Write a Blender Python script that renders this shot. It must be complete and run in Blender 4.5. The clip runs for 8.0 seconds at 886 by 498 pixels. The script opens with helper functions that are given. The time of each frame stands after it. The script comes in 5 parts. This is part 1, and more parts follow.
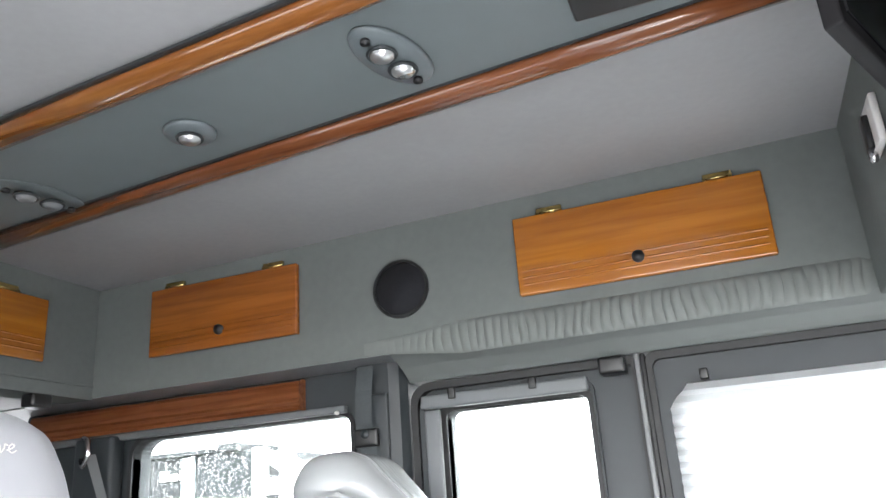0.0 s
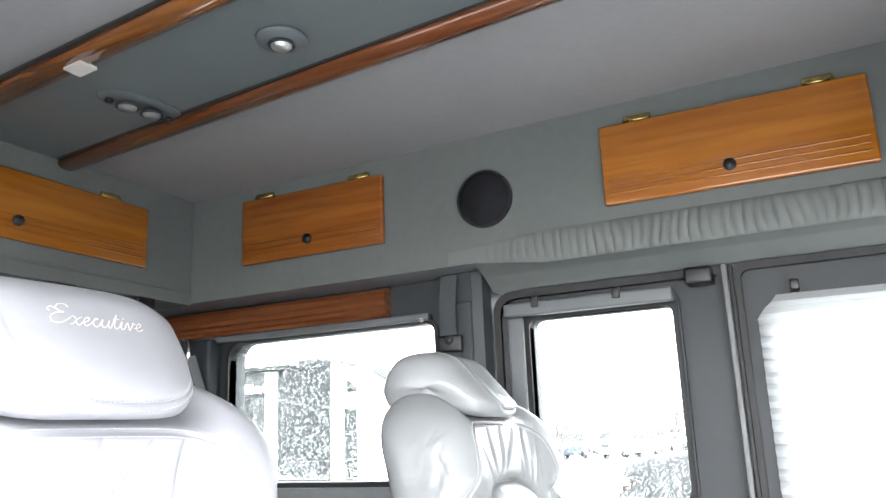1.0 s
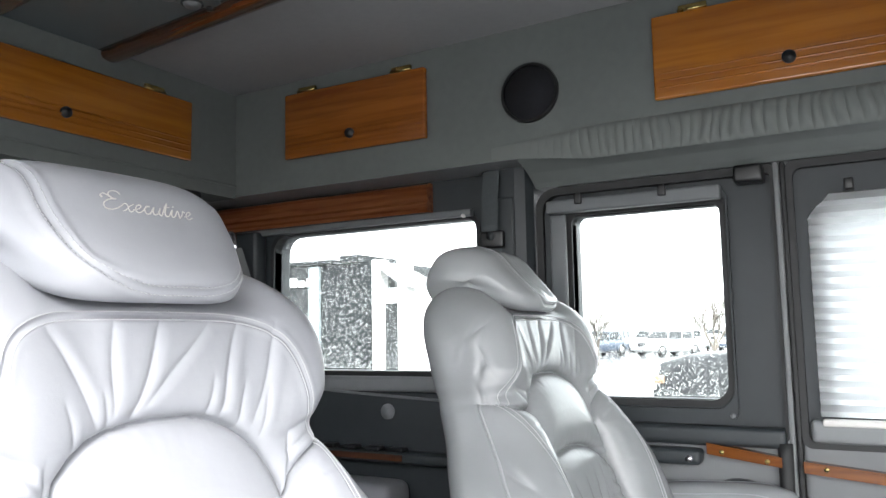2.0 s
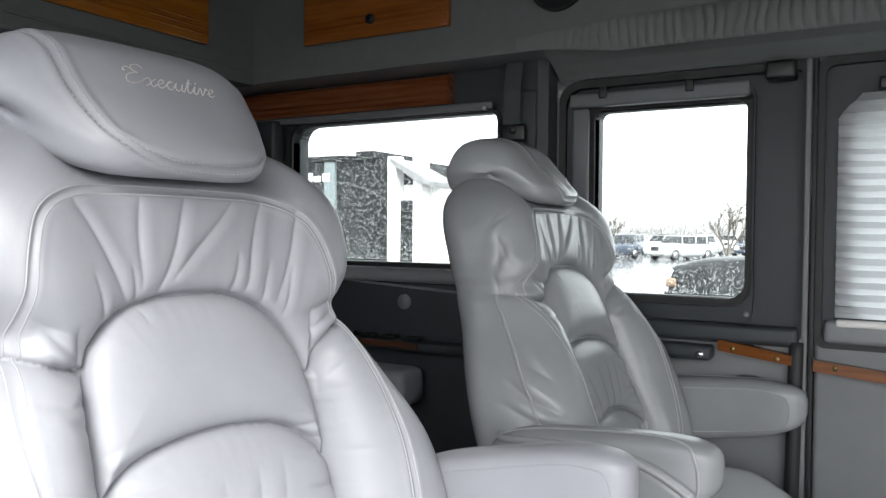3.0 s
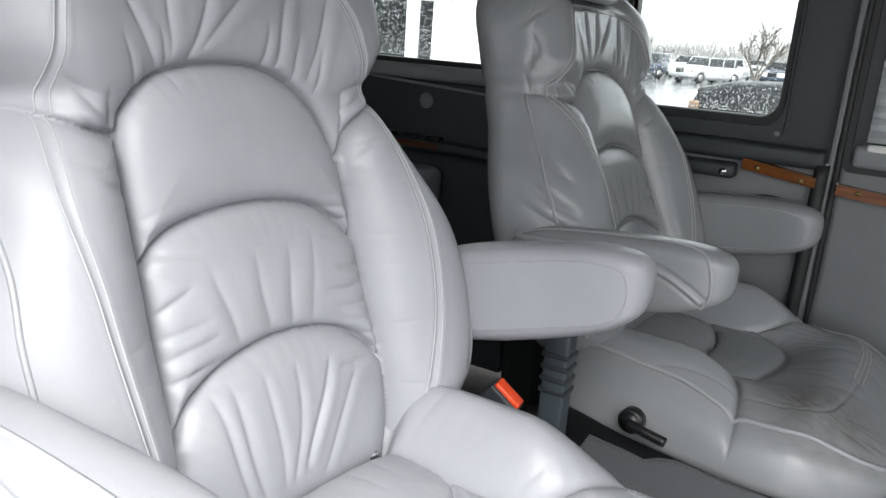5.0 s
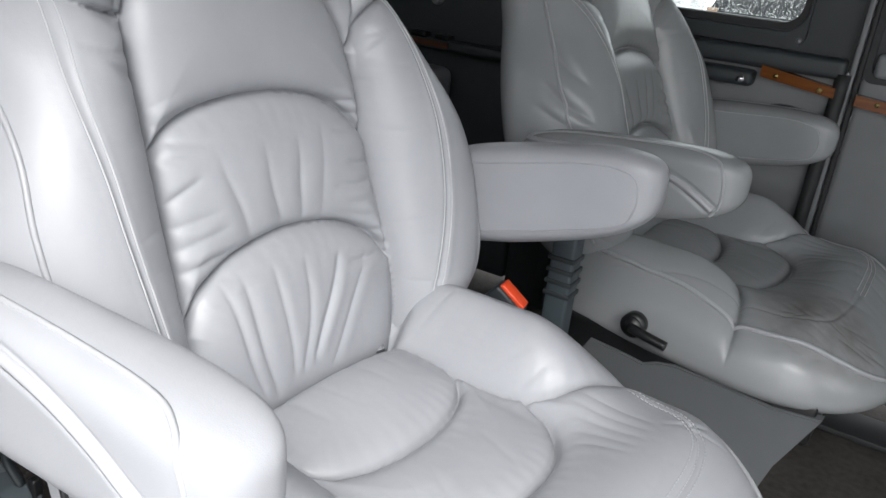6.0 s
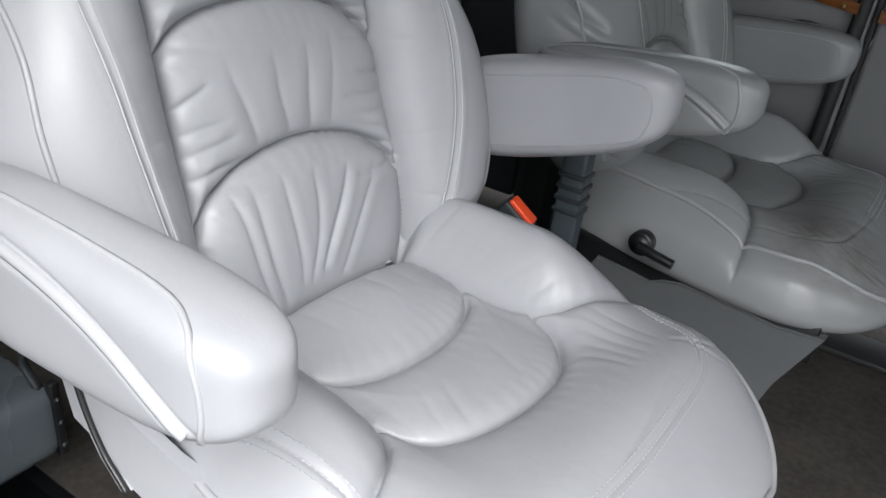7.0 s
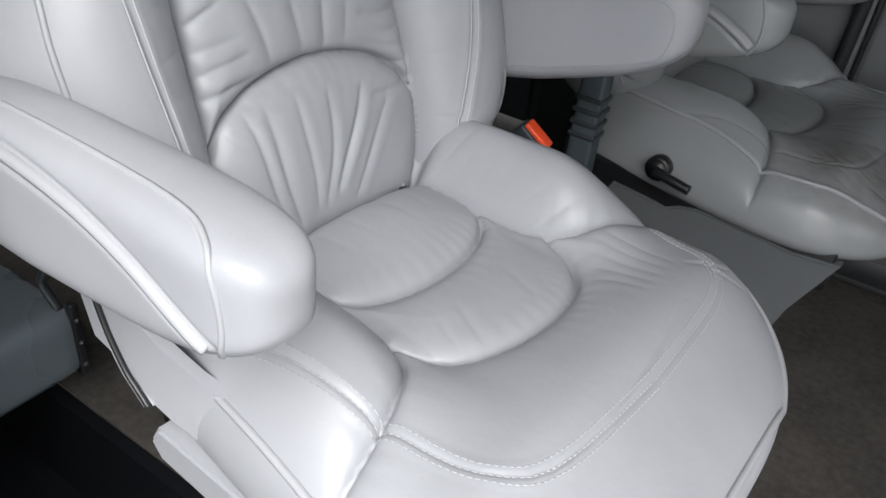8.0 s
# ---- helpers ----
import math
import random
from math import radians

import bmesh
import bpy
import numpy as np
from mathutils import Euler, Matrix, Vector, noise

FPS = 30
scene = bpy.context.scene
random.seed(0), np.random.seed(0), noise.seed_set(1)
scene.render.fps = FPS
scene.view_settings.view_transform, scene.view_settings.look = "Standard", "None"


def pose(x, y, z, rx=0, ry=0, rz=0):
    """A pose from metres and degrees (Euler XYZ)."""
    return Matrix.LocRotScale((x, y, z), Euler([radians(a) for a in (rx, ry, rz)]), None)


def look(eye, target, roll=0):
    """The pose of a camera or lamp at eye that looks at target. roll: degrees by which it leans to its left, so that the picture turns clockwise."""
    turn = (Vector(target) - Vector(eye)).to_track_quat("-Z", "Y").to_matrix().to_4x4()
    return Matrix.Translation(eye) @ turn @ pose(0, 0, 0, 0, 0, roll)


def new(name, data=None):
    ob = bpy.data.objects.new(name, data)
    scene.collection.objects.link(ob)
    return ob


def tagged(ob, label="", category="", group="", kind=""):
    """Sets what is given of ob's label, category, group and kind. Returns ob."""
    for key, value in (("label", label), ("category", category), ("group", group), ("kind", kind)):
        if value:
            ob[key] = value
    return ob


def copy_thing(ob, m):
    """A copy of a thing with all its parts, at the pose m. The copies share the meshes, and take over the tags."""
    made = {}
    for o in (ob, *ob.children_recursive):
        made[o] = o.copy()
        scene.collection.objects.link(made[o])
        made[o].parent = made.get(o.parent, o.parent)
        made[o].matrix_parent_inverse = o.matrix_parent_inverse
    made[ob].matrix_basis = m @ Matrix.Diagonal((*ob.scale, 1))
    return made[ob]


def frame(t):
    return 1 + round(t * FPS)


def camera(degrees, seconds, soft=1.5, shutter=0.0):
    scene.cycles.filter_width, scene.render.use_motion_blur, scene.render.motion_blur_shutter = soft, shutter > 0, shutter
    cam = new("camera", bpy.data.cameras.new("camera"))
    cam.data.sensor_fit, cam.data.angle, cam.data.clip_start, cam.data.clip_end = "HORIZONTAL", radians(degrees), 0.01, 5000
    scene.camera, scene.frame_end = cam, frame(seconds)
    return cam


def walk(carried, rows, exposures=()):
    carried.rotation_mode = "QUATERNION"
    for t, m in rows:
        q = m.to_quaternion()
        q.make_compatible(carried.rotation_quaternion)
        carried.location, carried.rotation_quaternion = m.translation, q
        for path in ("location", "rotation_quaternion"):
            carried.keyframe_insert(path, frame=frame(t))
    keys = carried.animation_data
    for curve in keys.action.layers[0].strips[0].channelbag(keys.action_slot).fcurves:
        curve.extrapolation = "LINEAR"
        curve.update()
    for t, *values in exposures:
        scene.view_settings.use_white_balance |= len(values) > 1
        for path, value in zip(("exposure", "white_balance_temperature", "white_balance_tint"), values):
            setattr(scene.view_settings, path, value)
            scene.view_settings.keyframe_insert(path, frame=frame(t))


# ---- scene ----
cam = camera(59.8, 8.0)
PATH = [
    (0, (-0.186, -0.029, 1.03), (-0.837, 1.749, 1.675), -4.2),
    (0.5, (-0.182, -0.032, 1.02), (-0.968, 1.721, 1.577), -3.0),
    (1, (-0.212, -0.045, 0.994), (-1.065, 1.703, 1.461), -2.3),
    (1.5, (-0.216, -0.043, 0.991), (-1.141, 1.697, 1.335), -1.8),
    (3, (-0.229, -0.045, 0.972), (-1.241, 1.679, 0.922), 0.5),
    (3.5, (-0.235, -0.045, 0.965), (-1.251, 1.668, 0.785), 1.4),
    (4, (-0.245, -0.048, 0.962), (-1.252, 1.652, 0.657), 2.4),
    (4.5, (-0.249, -0.048, 0.955), (-1.248, 1.634, 0.536), 3.3),
    (6, (-0.258, -0.05, 0.936), (-1.192, 1.545, 0.172), 5.9),
    (6.5, (-0.259, -0.053, 0.933), (-1.166, 1.507, 0.069), 6.6),
    (7, (-0.259, -0.051, 0.927), (-1.144, 1.469, -0.024), 6.8),
    (7.5, (-0.261, -0.05, 0.921), (-1.125, 1.428, -0.112), 6.9),
    (8, (-0.261, -0.053, 0.918), (-1.105, 1.381, -0.191), 6.9),
]
walk(cam, [(t, look(eye, target, roll)) for t, eye, target, roll in PATH],
     [(0, 5.18), (1, 5.0), (1.7, 4.35), (2.3, 3.65), (2.8, 3.16), (3.5, 2.97), (4.5, 2.72), (6.5, 2.31), (8, 1.99)])

# ---- world, sun and exposure ----
world = bpy.data.worlds.new("overcast")
scene.world = world
world.use_nodes = True
wn, wl = world.node_tree.nodes, world.node_tree.links
sky = wn.new("ShaderNodeTexSky")
sky.sky_type = 'NISHITA'
sky.sun_disc = False
sky.sun_elevation = radians(48.3)
sky.sun_rotation = radians(143)
sky.dust_density = 2.0
hs = wn.new("ShaderNodeHueSaturation")
hs.inputs["Saturation"].default_value = 0.22
wl.new(sky.outputs[0], hs.inputs["Color"])
cloud = wn.new("ShaderNodeMixRGB")
cloud.inputs[0].default_value = 0.65
cloud.inputs[2].default_value = (3.0, 3.03, 3.1, 1)
wl.new(hs.outputs[0], cloud.inputs[1])
wl.new(cloud.outputs[0], wn["Background"].inputs[0])
wn["Background"].inputs[1].default_value = 0.125
sun = new("sun", bpy.data.lights.new("sun", "SUN"))
sun.data.energy, sun.data.angle, sun.data.color = 1.65, radians(40), (1.0, 0.99, 0.975)
sun.matrix_world = look((5.2, -7.0, 9.8), (0, 0, 0))


# ---- materials ----
def mat(name, color, rough=0.5, metal=0.0, vary=0.12, scale=30.0, bump=0.0, bscale=400.0, coat=0.0, spec=0.5):
    """A surface with two scales of colour variation and fine relief."""
    m = bpy.data.materials.new(name)
    m.use_nodes = True
    n, l = m.node_tree.nodes, m.node_tree.links
    b = n["Principled BSDF"]
    b.inputs["Roughness"].default_value, b.inputs["Metallic"].default_value = rough, metal
    b.inputs["Coat Weight"].default_value, b.inputs["Coat Roughness"].default_value = coat, 0.08
    b.inputs["Specular IOR Level"].default_value = spec
    tc = n.new("ShaderNodeTexCoord")
    n1, n2 = n.new("ShaderNodeTexNoise"), n.new("ShaderNodeTexNoise")
    n1.inputs["Scale"].default_value, n1.inputs["Detail"].default_value = scale, 6
    n2.inputs["Scale"].default_value, n2.inputs["Detail"].default_value = scale / 9, 3
    mx = n.new("ShaderNodeMath")
    mx.operation = 'ADD'
    for k in (n1, n2):
        l.new(tc.outputs["Object"], k.inputs["Vector"])
    l.new(n1.outputs["Fac"], mx.inputs[0])
    l.new(n2.outputs["Fac"], mx.inputs[1])
    r = n.new("ShaderNodeValToRGB")
    c = color
    r.color_ramp.elements[0].position, r.color_ramp.elements[1].position = 0.25, 0.75
    r.color_ramp.interpolation = 'EASE'
    r.color_ramp.elements[0].color = (*[max(0, v * (1 - vary)) for v in c], 1)
    r.color_ramp.elements[1].color = (*[min(1, v * (1 + vary)) for v in c], 1)
    half = n.new("ShaderNodeMath")
    half.operation = 'MULTIPLY'
    half.inputs[1].default_value = 0.5
    l.new(mx.outputs[0], half.inputs[0])
    l.new(half.outputs[0], r.inputs[0])
    l.new(r.outputs[0], b.inputs["Base Color"])
    rr = n.new("ShaderNodeMapRange")
    rr.inputs["To Min"].default_value, rr.inputs["To Max"].default_value = max(0.02, rough - 0.09), min(1, rough + 0.09)
    l.new(n2.outputs["Fac"], rr.inputs["Value"])
    l.new(rr.outputs[0], b.inputs["Roughness"])
    if bump:
        n3 = n.new("ShaderNodeTexNoise")
        n3.inputs["Scale"].default_value, n3.inputs["Detail"].default_value = bscale, 3
        bp = n.new("ShaderNodeBump")
        bp.inputs["Strength"].default_value, bp.inputs["Distance"].default_value = bump, 0.0015
        l.new(tc.outputs["Object"], n3.inputs["Vector"])
        l.new(n3.outputs["Fac"], bp.inputs["Height"])
        l.new(bp.outputs[0], b.inputs["Normal"])
    return m


def leather(name, color, rough=0.34):
    m = mat(name, color, rough, vary=0.07, scale=12, spec=0.48)
    n, l = m.node_tree.nodes, m.node_tree.links
    b = n["Principled BSDF"]
    tc = n.new("ShaderNodeTexCoord")
    v = n.new("ShaderNodeTexVoronoi")
    v.inputs["Scale"].default_value = 620
    v.feature = 'DISTANCE_TO_EDGE'
    n3 = n.new("ShaderNodeTexNoise")
    n3.inputs["Scale"].default_value, n3.inputs["Detail"].default_value = 70, 5
    l.new(tc.outputs["Object"], v.inputs["Vector"])
    l.new(tc.outputs["Object"], n3.inputs["Vector"])
    b1, b2 = n.new("ShaderNodeBump"), n.new("ShaderNodeBump")
    b1.inputs["Strength"].default_value, b1.inputs["Distance"].default_value = 0.16, 0.0006
    b2.inputs["Strength"].default_value, b2.inputs["Distance"].default_value = 0.2, 0.002
    l.new(v.outputs["Distance"], b1.inputs["Height"])
    l.new(n3.outputs["Fac"], b2.inputs["Height"])
    l.new(b2.outputs[0], b1.inputs["Normal"])
    l.new(b1.outputs[0], b.inputs["Normal"])
    return m


def wood(name, dark, light, axis, rough=0.22):
    """Varnished oak: long grain along one axis, with darker veins."""
    m = bpy.data.materials.new(name)
    m.use_nodes = True
    n, l = m.node_tree.nodes, m.node_tree.links
    b = n["Principled BSDF"]
    tc, mp, ns, n2 = n.new("ShaderNodeTexCoord"), n.new("ShaderNodeMapping"), n.new("ShaderNodeTexNoise"), n.new("ShaderNodeTexNoise")
    mp.inputs["Scale"].default_value = [(1.6 if k == axis else 26) for k in range(3)]
    l.new(tc.outputs["Object"], mp.inputs[0])
    ns.inputs["Scale"].default_value, ns.inputs["Detail"].default_value, ns.inputs["Distortion"].default_value = 2.4, 9, 0.6
    n2.inputs["Scale"].default_value, n2.inputs["Detail"].default_value = 0.7, 2
    l.new(mp.outputs[0], ns.inputs["Vector"])
    l.new(mp.outputs[0], n2.inputs["Vector"])
    ad = n.new("ShaderNodeMath")
    ad.operation = 'MULTIPLY_ADD'
    ad.inputs[1].default_value, ad.inputs[2].default_value = 0.45, 0.0
    l.new(n2.outputs["Fac"], ad.inputs[0])
    sm = n.new("ShaderNodeMath")
    sm.operation = 'MULTIPLY_ADD'
    sm.inputs[1].default_value = 0.62
    l.new(ns.outputs["Fac"], sm.inputs[0])
    l.new(ad.outputs[0], sm.inputs[2])
    r = n.new("ShaderNodeValToRGB")
    r.color_ramp.elements[0].position, r.color_ramp.elements[1].position = 0.38, 0.66
    r.color_ramp.elements[0].color, r.color_ramp.elements[1].color = (*dark, 1), (*light, 1)
    l.new(sm.outputs[0], r.inputs[0])
    l.new(r.outputs[0], b.inputs["Base Color"])
    b.inputs["Roughness"].default_value = rough
    b.inputs["Coat Weight"].default_value, b.inputs["Coat Roughness"].default_value = 0.55, 0.09
    bp = n.new("ShaderNodeBump")
    bp.inputs["Strength"].default_value, bp.inputs["Distance"].default_value = 0.1, 0.002
    l.new(ns.outputs["Fac"], bp.inputs["Height"])
    l.new(bp.outputs[0], b.inputs["Normal"])
    return m


LEATHER = leather("grey_leather", (0.325, 0.333, 0.356), 0.40)
# far chair: gloss from wear; base darkened because less light reaches it
WORN_SHADED = leather("worn_shaded_leather", (0.280, 0.290, 0.300), 0.24)
SEAT_WORN_SHADED = leather("scuffed_shaded_leather", (0.290, 0.300, 0.310), 0.26)
PIPING = leather("piping_leather", (0.345, 0.351, 0.370), 0.36)
THREAD = mat("stitch_thread", (0.43, 0.435, 0.45), 0.6)
EMBROIDERY = mat("embroidery_thread", (0.62, 0.60, 0.56), 0.5)
HEADLINER = mat("headliner", (0.316, 0.322, 0.330), 0.95, vary=0.04, scale=60, bump=0.3, bscale=700)
FABRIC = mat("wall_fabric", (0.142, 0.158, 0.152), 0.95, vary=0.07, scale=45, bump=0.5, bscale=600)
PLEAT = mat("pleated_fabric", (0.158, 0.174, 0.167), 0.85, vary=0.06, scale=40, bump=0.3, bscale=600)
PANEL = mat("ceiling_panel_vinyl", (0.135, 0.160, 0.168), 0.45, vary=0.04, scale=20, bump=0.15, bscale=500)
TRIM = mat("grey_trim_plastic", (0.215, 0.225, 0.235), 0.5, vary=0.06, scale=25, bump=0.25, bscale=900)
RAIL_GREY = mat("blind_rail_grey", (0.125, 0.135, 0.142), 0.45, vary=0.06, scale=25)
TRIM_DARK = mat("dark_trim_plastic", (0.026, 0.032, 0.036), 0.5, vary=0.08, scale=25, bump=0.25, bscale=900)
SHROUD = mat("shroud_plastic", (0.115, 0.122, 0.128), 0.42, vary=0.06, scale=25, bump=0.25, bscale=900)
PANEL_LIGHT = mat("door_card_vinyl", (0.17, 0.177, 0.184), 0.55, vary=0.05, scale=25, bump=0.3, bscale=700)
RUBBER = mat("black_rubber", (0.018, 0.019, 0.02), 0.6, vary=0.15, scale=40)
BLACK = mat("black_plastic", (0.010, 0.0105, 0.0115), 0.38, vary=0.15, scale=30, bump=0.15)
GRILLE = mat("speaker_cloth", (0.010, 0.011, 0.015), 0.9, vary=0.2, scale=90, bump=0.6, bscale=900)
BELT = mat("belt_webbing", (0.06, 0.07, 0.075), 0.8, vary=0.1, scale=150, bump=0.5, bscale=900)
ORANGE = mat("orange_button", (0.85, 0.085, 0.025), 0.35, vary=0.05)
CARPET = mat("worn_carpet", (0.047, 0.042, 0.037), 1.0, vary=0.45, scale=70, bump=1.0, bscale=350)
CHROME = mat("chrome", (0.75, 0.75, 0.77), 0.12, 1.0, vary=0.03)
BRASS = mat("brass", (0.55, 0.42, 0.16), 0.28, 1.0, vary=0.12, scale=60)
WHITE = mat("white_plastic", (0.74, 0.72, 0.70), 0.4, vary=0.03)
BLIND = mat("blind_fabric", (0.74, 0.75, 0.76), 0.8, vary=0.04, scale=50)
ENAMEL = mat("body_paint_grey", (0.085, 0.102, 0.115), 0.28, vary=0.05, coat=0.3)
OAK_X = wood("honey_oak_along", (0.28, 0.088, 0.009), (0.43, 0.158, 0.017), 0, 0.16)
STRIP_WOOD = wood("door_strip_wood", (0.085, 0.022, 0.003), (0.20, 0.062, 0.008), 0, 0.26)
STRIP_WOOD.node_tree.nodes["Principled BSDF"].inputs["Coat Weight"].default_value = 0.1
STRIP_WOOD.node_tree.nodes["Principled BSDF"].inputs["Specular IOR Level"].default_value = 0.25
WALNUT_X = wood("reddish_wood", (0.115, 0.032, 0.011), (0.215, 0.076, 0.029), 0, 0.12)


def glass_mat():
    m = bpy.data.materials.new("window_glass")
    m.use_nodes = True
    n, l = m.node_tree.nodes, m.node_tree.links
    n.clear()
    out, mx, tr, gl, fr = (n.new(k) for k in ("ShaderNodeOutputMaterial", "ShaderNodeMixShader", "ShaderNodeBsdfTransparent",
                                              "ShaderNodeBsdfGlossy", "ShaderNodeFresnel"))
    tr.inputs[0].default_value = (0.93, 0.96, 0.95, 1)
    gl.inputs["Roughness"].default_value = 0.02
    fr.inputs[0].default_value = 1.45
    l.new(fr.outputs[0], mx.inputs[0])
    l.new(tr.outputs[0], mx.inputs[1])
    l.new(gl.outputs[0], mx.inputs[2])
    l.new(mx.outputs[0], out.inputs[0])
    return m


GLASS = glass_mat()


def scuff(m, center, radius, color):
    """A browned, cracked patch where a seat's edge is rubbed."""
    n, l = m.node_tree.nodes, m.node_tree.links
    b = n["Principled BSDF"]
    base = b.inputs["Base Color"].links[0].from_socket
    tc, far, nz = n.new("ShaderNodeTexCoord"), n.new("ShaderNodeVectorMath"), n.new("ShaderNodeTexNoise")
    far.operation = 'DISTANCE'
    far.inputs[1].default_value = center
    nz.inputs["Scale"].default_value, nz.inputs["Detail"].default_value = 38, 6
    rim, amount, mx = n.new("ShaderNodeMapRange"), n.new("ShaderNodeMath"), n.new("ShaderNodeMixRGB")
    rim.inputs["From Min"].default_value, rim.inputs["From Max"].default_value = radius, radius * 0.35
    amount.operation = 'MULTIPLY'
    mx.inputs[2].default_value = (*color, 1)
    l.new(tc.outputs["Object"], far.inputs[0])
    l.new(tc.outputs["Object"], nz.inputs["Vector"])
    l.new(far.outputs["Value"], rim.inputs["Value"])
    l.new(rim.outputs[0], amount.inputs[0])
    l.new(nz.outputs["Fac"], amount.inputs[1])
    l.new(amount.outputs[0], mx.inputs[0])
    l.new(base, mx.inputs[1])
    l.new(mx.outputs[0], b.inputs["Base Color"])


scuff(SEAT_WORN_SHADED, (-0.38, -0.165, 0.43), 0.125, (0.135, 0.118, 0.105))


# ---- building blocks ----
def part(name, bm, material, parent=None, label="", smooth=True, kind=""):
    """Link a bmesh as one mesh object, under a thing or a part of it."""
    me = bpy.data.meshes.new(name)
    bm.to_mesh(me)
    bm.free()
    for p in me.polygons:
        p.use_smooth = smooth
    me.materials.append(material)
    ob = new(name, me)
    ob.parent = parent
    if label or kind:
        tagged(ob, label=label, kind=kind)
    return ob


def thing(name, label, category, group="", kind="", at=(0, 0, 0)):
    ob = new(name)
    ob.empty_display_size = 0.1
    ob.location = at
    return tagged(ob, label, category, group, kind)


def box(x0, y0, z0, x1, y1, z1, bevel=0.004, seg=2, bm=None):
    own = bm is None
    bm = bm or bmesh.new()
    r = bmesh.ops.create_cube(bm, size=1)
    m = Matrix.Translation(((x0 + x1) / 2, (y0 + y1) / 2, (z0 + z1) / 2)) @ Matrix.Diagonal((x1 - x0, y1 - y0, z1 - z0, 1))
    bmesh.ops.transform(bm, matrix=m, verts=r["verts"])
    if bevel and own:
        bmesh.ops.bevel(bm, geom=bm.edges[:], offset=bevel, segments=seg, affect='EDGES', profile=0.6)
    return bm


def from_grid(rows, closed=False, caps=False, bm=None):
    """A sheet from rows of points; closed joins each row into a ring."""
    bm = bm or bmesh.new()
    vs = [[bm.verts.new(p) for p in row] for row in rows]
    n = len(rows[0])
    for a, b in zip(vs, vs[1:]):
        for i in range(n if closed else n - 1):
            j = (i + 1) % n
            bm.faces.new((a[i], a[j], b[j], b[i]))
    if caps:
        bm.faces.new(vs[0][::-1])
        bm.faces.new(vs[-1])
    return bm


def tube(points, radius, sides=8, bm=None, closed=False, flat=1.0):
    """A round cord along points."""
    pts = [Vector(p) for p in points]
    rows, ref = [], Vector((0.13, 0.31, 0.94))
    n = len(pts)
    for i, p in enumerate(pts):
        d = (pts[(i + 1) % n] - pts[i - 1]) if closed else (pts[min(i + 1, n - 1)] - pts[max(i - 1, 0)])
        d = d.normalized() if d.length > 1e-9 else Vector((1, 0, 0))
        a = d.cross(ref)
        a = a.normalized() if a.length > 1e-3 else d.orthogonal().normalized()
        b = d.cross(a)
        ref = a.cross(d)
        rows.append([p + a * math.cos(k) * radius + b * math.sin(k) * radius * flat for k in (2 * math.pi * j / sides for j in range(sides))])
    if closed:
        rows.append(rows[0])
    return from_grid(rows, True, not closed, bm)


def smooth_line(points, n=60):
    """Catmull-Rom through points."""
    p = [np.array(q, float) for q in points]
    p = [2 * p[0] - p[1]] + p + [2 * p[-1] - p[-2]]
    out = []
    per = max(2, n // (len(points) - 1))
    for i in range(1, len(p) - 2):
        for k in range(per):
            t = k / per
            out.append(0.5 * (2 * p[i] + (p[i + 1] - p[i - 1]) * t + (2 * p[i - 1] - 5 * p[i] + 4 * p[i + 1] - p[i + 2]) * t * t
                              + (3 * p[i] - p[i - 1] - 3 * p[i + 1] + p[i + 2]) * t ** 3))
    out.append(p[-2])
    return out


def disc(center, axis, radius, depth, seg=40, bevel=0.002, bm=None):
    """A round slab whose front faces along axis."""
    bm2 = bmesh.new()
    bmesh.ops.create_cone(bm2, cap_ends=True, segments=seg, radius1=radius, radius2=radius, depth=depth)
    if bevel:
        es = [e for e in bm2.edges if abs(e.verts[0].co.z - e.verts[1].co.z) < 1e-6]
        bmesh.ops.bevel(bm2, geom=es, offset=bevel, segments=3, affect='EDGES')
    q = Vector(axis).to_track_quat("Z", "Y").to_matrix().to_4x4()
    bmesh.ops.transform(bm2, matrix=Matrix.Translation(center) @ q, verts=bm2.verts[:])
    return bm2


def round_rect(x0, z0, x1, z1, r, n=6):
    """Corner-rounded outline, counter-clockwise, in two coordinates. r: one radius or four (lower left, lower right, upper right, upper left)."""
    rs = r if isinstance(r, (tuple, list)) else (r,) * 4
    out = []
    for (cx, cz, a0), q in zip(((x0, z0, 180), (x1, z0, 270), (x1, z1, 0), (x0, z1, 90)), rs):
        ox, oz = (cx + q if cx == x0 else cx - q), (cz + q if cz == z0 else cz - q)
        for k in range(n + 1):
            a = radians(a0 + 90 * k / n)
            out.append((ox + q * math.cos(a), oz + q * math.sin(a)))
    return out


def frame_ring(outer, inner, y0, y1, bm=None):
    """A flat frame between two outlines with the same number of points (x, z), from depth y0 to y1."""
    rows = [[(x, y, z) for x, z in o] for o, y in ((outer, y1), (outer, y0), (inner, y0), (inner, y1), (outer, y1))]
    bm = bm or bmesh.new()
    vs = [[bm.verts.new(p) for p in row] for row in rows[:4]]
    n = len(outer)
    for a in range(4):
        for i in range(n):
            j = (i + 1) % n
            bm.faces.new((vs[a][i], vs[a][j], vs[(a + 1) % 4][j], vs[(a + 1) % 4][i]))
    bmesh.ops.recalc_face_normals(bm, faces=bm.faces[:])
    return bm


